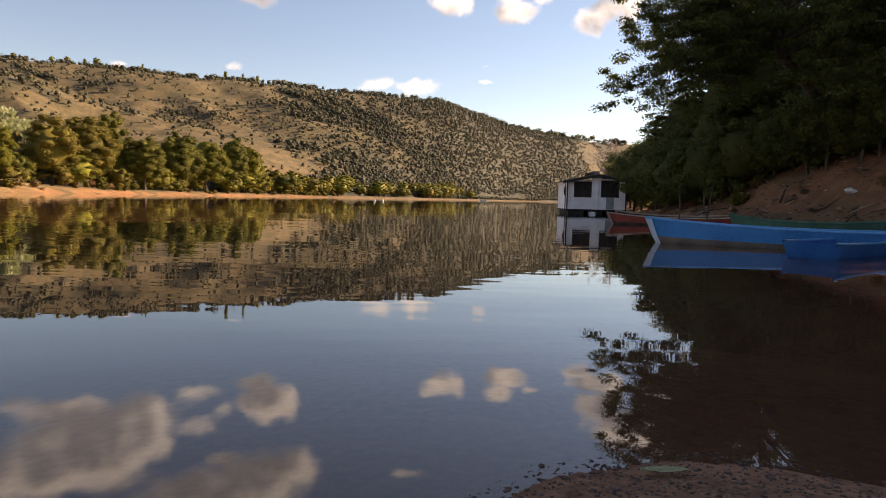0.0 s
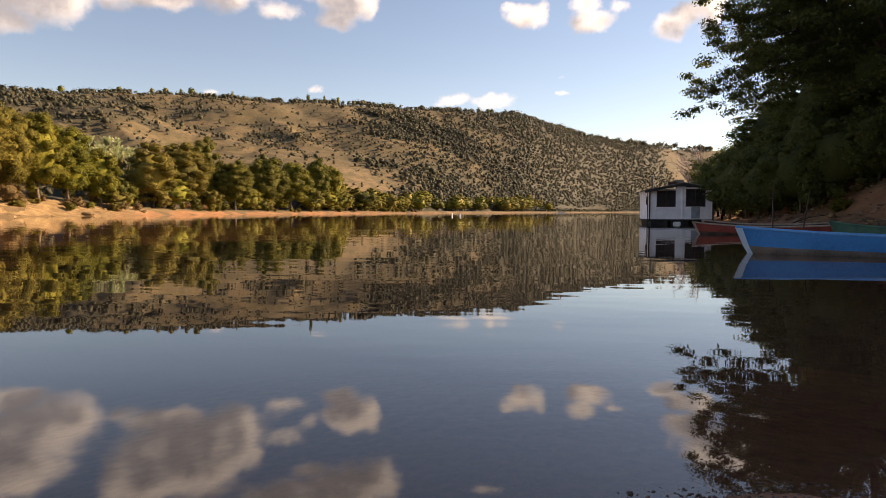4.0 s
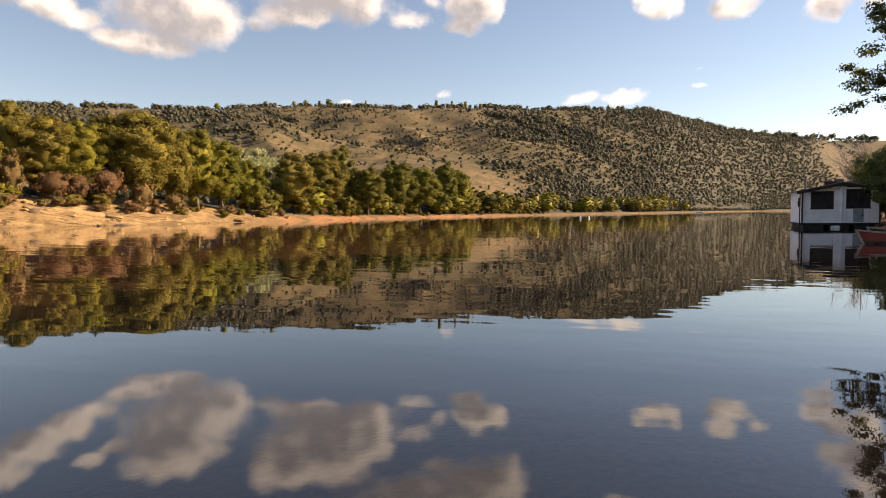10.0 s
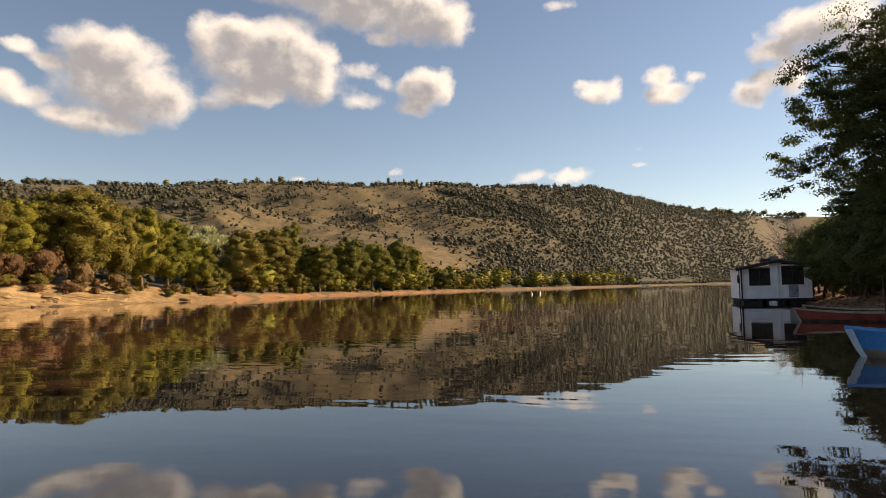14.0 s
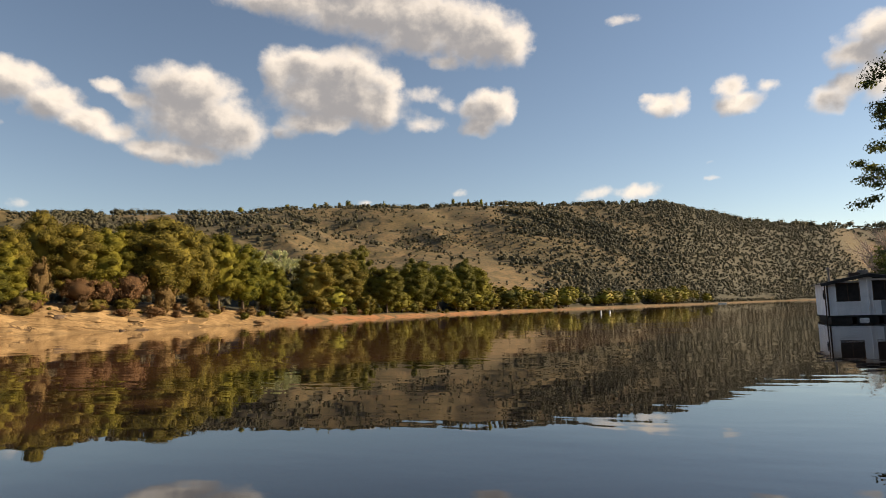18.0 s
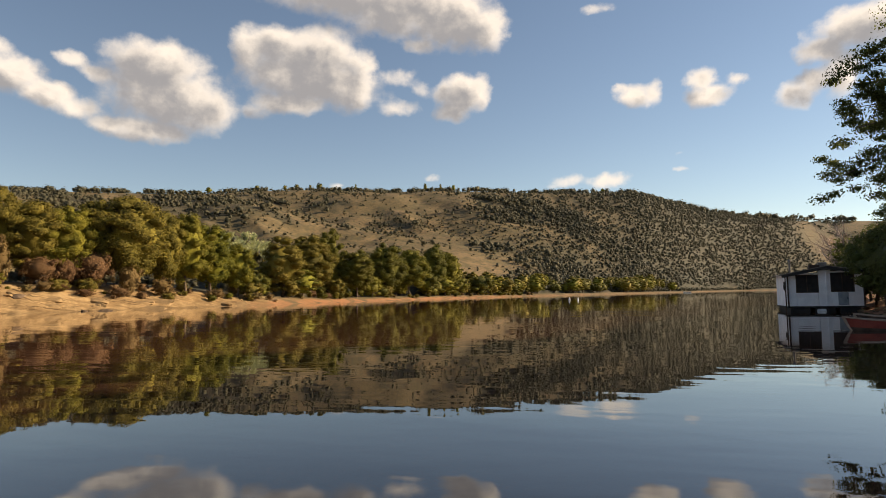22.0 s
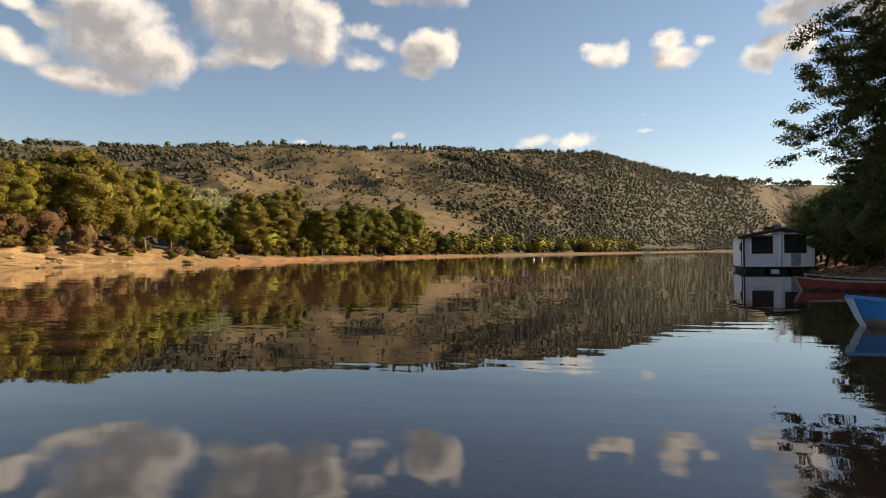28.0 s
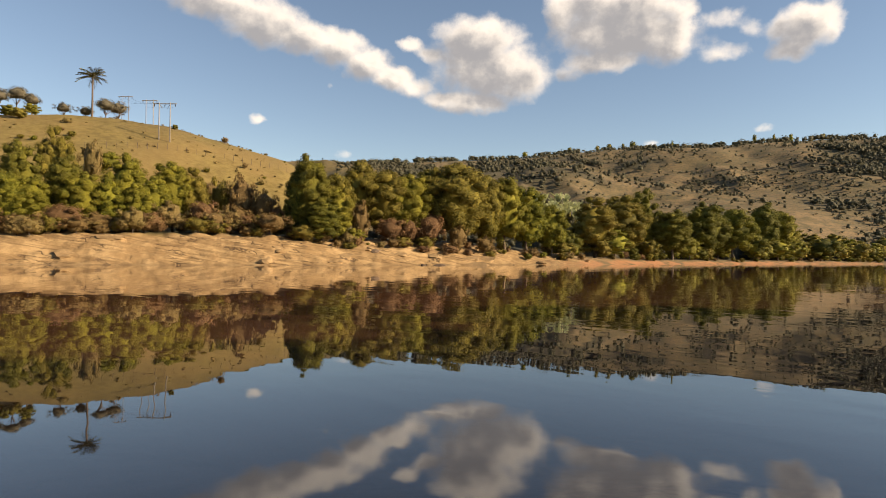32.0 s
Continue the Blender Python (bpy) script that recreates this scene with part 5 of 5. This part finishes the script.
ROCKS = [stone(s, STONE) for s in range(4)]
ROCKS_DARK = [stone(s + 10, STONE_DARK) for s in range(3)]
for k in range(24):
    b = rnd.uniform(33, 83) if k % 3 == 1 else rnd.choice((46, 60.5, 36)) + rnd.uniform(-1.2, 1.2)
    d = float(np.interp(b, SHORE_AZ, SHORE_R)) + rnd.uniform(-1.0, 8.5)
    if 44 < b < 49 and k % 2:
        d -= 3
    x, y = at(b, d)
    s = rnd.uniform(0.35, 1.3) * (1.4 if rnd.random() < 0.15 else 1)
    o = new("rock", rnd.choice(ROCKS if rnd.random() < 0.72 else ROCKS_DARK))
    o.matrix_basis = pose(x, y, max(-0.1, ground_z(x, y)) - s * 0.2, rnd.uniform(-20, 20), rnd.uniform(-20, 20), rnd.uniform(0, 360)) @ Matrix.Diagonal((s * 1.4, s, s * 0.7, 1))
    tagged(o, "weathered tan rock on the river shore", "rock", "shore rocks")
def slab(seed):
    rng = np.random.default_rng(seed)
    bm = bmesh.new()
    bmesh.ops.create_cube(bm, size=2)
    bmesh.ops.subdivide_edges(bm, edges=bm.edges[:], cuts=2, use_grid_fill=True)
    for v in bm.verts:
        v.co *= 1 - 0.16 * (abs(v.co.x * v.co.y) ** 2)
        v.co += Vector(rng.normal(size=3)) * 0.09
        v.co.z += 0.22 * math.sin(2.3 * v.co.x + seed) * (v.co.z > 0)
    me = bpy.data.meshes.new("rock_slab")
    bm.to_mesh(me)
    bm.free()
    me.materials.append(STONE)
    return me


SLABS = [slab(s) for s in range(6)]
for k in range(14):
    b = rnd.uniform(32.5, 50) if k % 4 else rnd.uniform(50, 84)
    up = rnd.uniform(0.0, 0.8)
    d = float(np.interp(b, SHORE_AZ, SHORE_R)) + 0.3 + 9.0 * up
    x, y = at(b, d)
    L = rnd.uniform(0.9, 2.6)
    o = new("rock_slab", SLABS[k % 6])
    o.matrix_basis = pose(x, y, max(0.0, ground_z(x, y)) - 0.3, 0, 0, b + rnd.uniform(-25, 25)) @ pose(0, 0, 0, rnd.uniform(8, 26), rnd.uniform(-8, 8), 0) @ Matrix.Diagonal((L, L * rnd.uniform(0.5, 0.8), rnd.uniform(0.22, 0.42), 1))
    tagged(o, "sloping slab of tan rock on the river shore", "rock slab", "shore slabs")
for k in range(60):
    y = rnd.uniform(12, 44)
    x = float(np.interp(y, RIGHT_Y, RIGHT_X)) + rnd.uniform(-0.3, 4.2) ** 1.0
    s = rnd.uniform(0.05, 0.24)
    o = new("stone", rnd.choice(ROCKS_DARK if k % 3 else ROCKS))
    o.matrix_basis = pose(x, y, max(0, ground_z(x, y)) + s * 0.1, 0, rnd.uniform(-15, 15), rnd.uniform(0, 360)) @ Matrix.Diagonal((s * 1.4, s, s * 0.9, 1))
    tagged(o, "small brown stone on the mud bank", "stone", "bank stones")
for k in range(26):
    y = rnd.uniform(15, 40)
    x = float(np.interp(y, RIGHT_Y, RIGHT_X)) + rnd.uniform(0.3, 4.0)
    a, L = rnd.uniform(0, 3.14), rnd.uniform(0.4, 1.8)
    e = (x + math.cos(a) * L, y + math.sin(a) * L * 0.5)
    m = ((x + e[0]) / 2, (y + e[1]) / 2)
    pts = [(px, py, ground_z(px, py) + 0.03 + up) for (px, py), up in (((x, y), 0), (m, rnd.uniform(0, 0.12)), (e, rnd.uniform(0, 0.2)))]
    tagged(new("driftwood", mesh_from("driftwood", *tube(pts, [0.035, 0.03, 0.012], 5), WOOD_PALE if k % 2 else WOOD_DARK, True)), "weathered driftwood stick lying on the mud bank", "stick", "driftwood sticks")
for k in range(12):
    y = rnd.uniform(11, 36)
    x = float(np.interp(y, RIGHT_Y, RIGHT_X)) + rnd.uniform(2.6, 6.0)
    h = rnd.uniform(0.4, 0.8)
    plant("dry" if k % 3 else "bush", x, y, ground_z(x, y) - 0.1, h, h * rnd.uniform(0.5, 0.9), None, ("low dry tuft hanging on the cut mud bank", "shrub", "bank tufts"))
x, y = at(-32.85, 29.0)
sack = stone(91, PLASTIC, 0.6)
sack.polygons.foreach_set("use_smooth", np.ones(len(sack.polygons), bool))
o = new("white_sack", sack)
o.matrix_basis = pose(x, y, ground_z(x, y) + 0.11, 0, 10, 20) @ Matrix.Diagonal((0.37, 0.28, 0.28, 1))
tagged(o, "crumpled white plastic sack lying on the mud bank", "sack")
# clods, chips and dead leaves on the mud bank
rng = np.random.default_rng(18)
chip = stone(56, STONE_DARK, 0.6, 1)
cv = np.array([v.co for v in chip.vertices])
cf = np.array([p.vertices[:] for p in chip.polygons])
cy = rng.uniform(10, 42, 1500)
cx = np.interp(cy, RIGHT_Y, RIGHT_X) + rng.uniform(0.05, 6.5, 1500)
cz = land(cx, cy)[0]
dv, df = [], []
for k in range(1500):
    q = abs(rng.normal()) * 0.05 + 0.02
    a = rng.uniform(0, 6.28)
    R = np.array([[math.cos(a), -math.sin(a), 0], [math.sin(a), math.cos(a), 0], [0, 0, 1]])
    dv.append((cv * np.array([1.5, 1, 0.8]) * q) @ R.T + np.array([cx[k], cy[k], cz[k] + q * 0.15]))
    df.append(cf + k * len(cv))
debris = mesh_from("bank_debris", np.concatenate(dv), np.concatenate(df), [STONE_DARK, STONE, WOOD_PALE])
debris.polygons.foreach_set("material_index", np.repeat(rng.choice([0, 0, 0, 1, 2], 1500), len(cf)).astype(np.int32))
tagged(new("bank_debris", debris), "loose clods, stone chips and litter on the mud bank", "debris", kind="stuff")
# pebbles of the spit
rng = np.random.default_rng(8)
pv, pf = [], []
base = stone(55, PEBBLE, 0.7, 1)
bv = np.array([v.co for v in base.vertices])
bf = np.array([p.vertices[:] for p in base.polygons])
n0 = 0
gb, gd = np.radians(rng.uniform(-50, 12, 7000)), rng.uniform(0.9, 2.5, 7000)
gx, gy = -gd * np.sin(gb), gd * np.cos(gb)
gz, _, gr, _, _ = land(gx, gy)
for k in range(7000):
    if gr[k] < -0.09 or (gr[k] > 0.4 and k % 3):
        continue
    s = abs(rng.normal()) * 0.0036 + 0.0018
    a = rng.uniform(0, 6.28)
    R = np.array([[math.cos(a), -math.sin(a), 0], [math.sin(a), math.cos(a), 0], [0, 0, 1]])
    pv.append((bv * np.array([1.3, 1, 0.9]) * s) @ R.T + np.array([gx[k], gy[k], max(gz[k], -0.004) + s * 0.2]))
    pf.append(bf + n0)
    n0 += len(bv)
tagged(new("gravel", mesh_from("gravel", np.concatenate(pv), np.concatenate(pf), PEBBLE)), "wet dark pebbles at the water's edge", "gravel", kind="stuff")
lv, lf = [], []
for i in range(7):
    t = i / 6
    w = 0.022 * math.sin(math.pi * min(0.98, 0.04 + t * 0.95)) ** 0.7
    lv += [(0.14 * t, -w, 0.012 + 0.008 * t * t), (0.14 * t, 0, 0.004 + 0.012 * t), (0.14 * t, w, 0.010 + 0.006 * t)]
    if i:
        a = 3 * i - 3
        lf += [(a, a + 3, a + 4, a + 1), (a + 1, a + 4, a + 5, a + 2)]
x, y = at(-20.3, 1.85)
lo = new("fallen_leaf", mesh_from("fallen_leaf", lv, lf, LEAF_BANANA, True))
lo.matrix_basis = pose(x - 0.06, y, max(0.0, ground_z(x, y)) + 0.008, 0, 0, -4)
tagged(lo, "fallen yellow-green leaf lying on wet gravel", "leaf")


# ---- banana grove, house, palm and power poles on the far side ----
def banana(seed):
    rng = np.random.default_rng(seed)
    root = new("banana_plant")
    part("stem", mesh_from("stem", *tube([(0, 0, -0.2), (0.05, 0, 1.2), (0, 0, 2.3)], [0.16, 0.13, 0.08], 7), LEAF_OLIVE, True), root)
    for k in range(8):
        a, up = k * 0.8 + rng.uniform(-0.3, 0.3), rng.uniform(1.05, 1.48)
        v, f = [], []
        L = rng.uniform(1.9, 2.7)
        for i in range(6):
            t = i / 5
            rad = L * t * math.cos(up) * (1 + 0.35 * t)
            z = 2.2 + L * (t * math.sin(up) - 0.28 * t * t)
            w = 0.34 * math.sin(math.pi * min(0.97, 0.1 + 0.85 * t)) ** 0.6
            c = Vector((math.cos(a) * rad, math.sin(a) * rad, z))
            s = Vector((-math.sin(a), math.cos(a), 0))
            v += [c - s * w - Vector((0, 0, w * 0.3)), c, c + s * w - Vector((0, 0, w * 0.3))]
            if i:
                q = 3 * i - 3
                f += [(q, q + 3, q + 4, q + 1), (q + 1, q + 4, q + 5, q + 2)]
        part("leaf", mesh_from("leaf", v, f, LEAF_BANANA, True), root)
    return tagged(root, "banana plant with pale arching leaves", "banana plant", "banana grove")


protos = [banana(1), banana(2), banana(3)]
for k in range(64):
    x, y = at(rnd.uniform(32.2, 38.6), rnd.uniform(172, 190))
    m = scaled(x, y, ground_z(x, y) - 0.1, rnd.uniform(0, 360), rnd.uniform(1.1, 1.5), rnd.uniform(1.0, 1.5))
    if k < 3:
        protos[k].matrix_basis = m
    else:
        src = protos[k % 3]
        keep = src.matrix_basis.copy()
        src.matrix_basis = Matrix()
        copy_thing(src, m)
        src.matrix_basis = keep


def cottage(b, d, w, turn):
    x, y = at(b, d)
    z = ground_z(x, y)
    root = new("cottage")
    root.matrix_basis = pose(x, y, z - 0.3, 0, 0, turn)
    bpart("wall", box((w, 5, 3.0), (0, 0, 1.4), 0.02), WHITE_WALL, root)
    for s in (-1, 1):
        bpart("roof", box((w + 1, 3.3, 0.14), (0, s * 1.5, 3.45), 0.02, Matrix.Rotation(s * -0.36, 4, "X")), TILE, root, "orange clay tile roof")
    for q in (-0.28, 0.1, 0.34):
        bpart("window", box((0.9, 0.06, 0.9), (w * q, -2.52, 1.6), 0.01), SCREEN, root)
    return tagged(root, "low cottage with an orange clay tile roof", "house")


cottage(35.3, 226, 10, 40)


def palm():
    x, y = at(74.65, 207)
    z = ground_z(x, y) - 0.3
    top = 55.2
    rng = np.random.default_rng(4)
    root = new("palm_tree")
    H = top - z - 2.6
    part("trunk", mesh_from("trunk", *tube([(x, y, z), (x + 0.15, y, z + H * 0.5), (x, y, z + H)], [0.34, 0.26, 0.22], 8), BARK, True), root)
    for k in range(30):
        a, e = k * 2.4, rng.uniform(-0.5, 1.35)
        L = rng.uniform(3.4, 4.6)
        v, f = [], []
        d = Vector((math.cos(a), math.sin(a), 0))
        s = Vector((-d.y, d.x, 0))
        spine = [Vector((x, y, z + H)) + d * (L * t * math.cos(e * (1 - 0.4 * t))) + Vector((0, 0, L * (t * math.sin(e) - 0.42 * t * t))) for t in np.linspace(0, 1, 12)]
        for i in range(1, 12):
            for g in (-1, 1):
                p = spine[i]
                tip = p + s * g * (0.75 * math.sin(math.pi * i / 12.5) + 0.12) + d * 0.25 - Vector((0, 0, 0.28))
                o = len(v)
                v += [p - d * 0.17, p + d * 0.17, tip + d * 0.05, tip - d * 0.05]
                f.append((o, o + 1, o + 2, o + 3))
        o = len(v)
        for i in range(12):
            v += [spine[i] - s * 0.05, spine[i] + s * 0.05]
        f += [(o + 2 * i, o + 2 * i + 1, o + 2 * i + 3, o + 2 * i + 2) for i in range(11)]
        part("frond", mesh_from("frond", v, f, LEAF_OLIVE), root)
    return tagged(root, "tall palm tree with a round crown on the grassy hilltop", "palm tree")


palm()


def power_poles(b, d, top, gap):
    x, y = at(b, d)
    z = ground_z(x, y) - 0.3
    h = top - z
    root = new("power_pole_pair")
    root.matrix_basis = pose(x, y, z, 0, 0, b - 25)
    for s in (-1, 1):
        part("post", mesh_from("post", *tube([(s * gap / 2, 0, 0), (s * gap / 2, 0, h)], [0.14, 0.10], 8), POLE_GREY, True), root)
        bpart("brace", box((0.06, 0.06, gap * 0.5), (s * gap * 0.36, 0.1, h - 0.9), 0, Matrix.Rotation(s * 0.6, 4, "Y")), POLE_GREY, root)
    bpart("crossarm", box((gap * 2.1, 0.2, 0.2), (0, 0.12, h - 0.3), 0.02), POLE_GREY, root)
    for s in (-0.95, 0, 0.95):
        part("insulator", mesh_from("insulator", *tube([(s * gap, 0.12, h - 0.4), (s * gap, 0.12, h - 0.7), (s * gap, 0.12, h - 1.0)], [0.05, 0.11, 0.05], 6), SCREEN, True), root)
    tagged(root, "grey twin-post power pole on the grassy hill", "power pole", "power poles")
    return [root.matrix_basis @ Vector((s * gap, 0.12, h - 1.0)) for s in (-0.95, 0, 0.95)]


tips = [power_poles(69.35, 166, 38.3, 2.7), power_poles(70.5, 228, 52.6, 2.4), power_poles(72.3, 252, 58.5, 2.4)]
for a, b in ((tips[0], tips[1]), (tips[1], tips[2])):
    for p, q in zip(a, b):
        pts = [p.lerp(q, t) - Vector((0, 0, 4 * 0.9 * t * (1 - t))) for t in np.linspace(0, 1, 7)]
        tagged(new("power_cable", mesh_from("power_cable", *tube(pts, [0.02] * 7, 4), BLACK_TAR, True)), "thin dark power cable between the poles", "cable", "power cables")
for b, d, h, sd in [(73.7, 210, 8.6, 31), (72.8, 214, 8.8, 32), (75.1, 214, 6.4, 33), (76.6, 212, 6.6, 37), (79.6, 200, 8.4, 34), (78.7, 204, 7.2, 35), (80.7, 196, 7.4, 36)]:
    x, y = at(b, d)
    plant("sparse", x, y, ground_z(x, y) - 0.2, h, h * 0.46, None, ("small grey thin-leaved tree on the grassy hilltop", "tree", "hilltop trees"))
for k in range(9):
    x, y = at(rnd.uniform(77, 84), rnd.uniform(180, 200))
    plant("bush", x, y, ground_z(x, y) - 0.2, 3.2, 2.6)
for b, d, h in [(64.6, 188, 2.0), (66.0, 150, 1.4), (61.5, 150, 1.6), (62.5, 120, 3.5), (61.0, 118, 3.0)]:
    x, y = at(b, d)
    plant("dry" if h < 3 else "olive", x, y, ground_z(x, y) - 0.2, h, h * 0.8)
for k in range(26):
    x, y = at(58.6 + k * 0.75, 168 - 0.6 * k)
    z = ground_z(x, y)
    tagged(new("fence_post", mesh_from("fence_post", *tube([(x, y, z - 0.3), (x, y, z + 1.35)], [0.05, 0.045], 5), BARK)), "dark wooden fence post on the grassy hill", "fence post", "fence posts")
# two white marker floats on the river
for b, d, h in ((6.2, 118, 0.55), (5.45, 124, 0.5)):
    x, y = at(b, d)
    tagged(new("marker_float", mesh_from("marker_float", *tube([(x, y, -0.2), (x, y, 0.05), (x, y, h * 0.7), (x + 0.05, y, h)], [0.16, 0.18, 0.12, 0.04], 8), PLASTIC, True)), "small white marker float standing in the river", "float", "marker floats")
x, y = at(-3.6, 520)
canoe("far_boat", (x - 2.5, y), (x + 3.5, y), 0.8, 1.8, PLASTIC, "small white boat far up the river", PLASTIC)
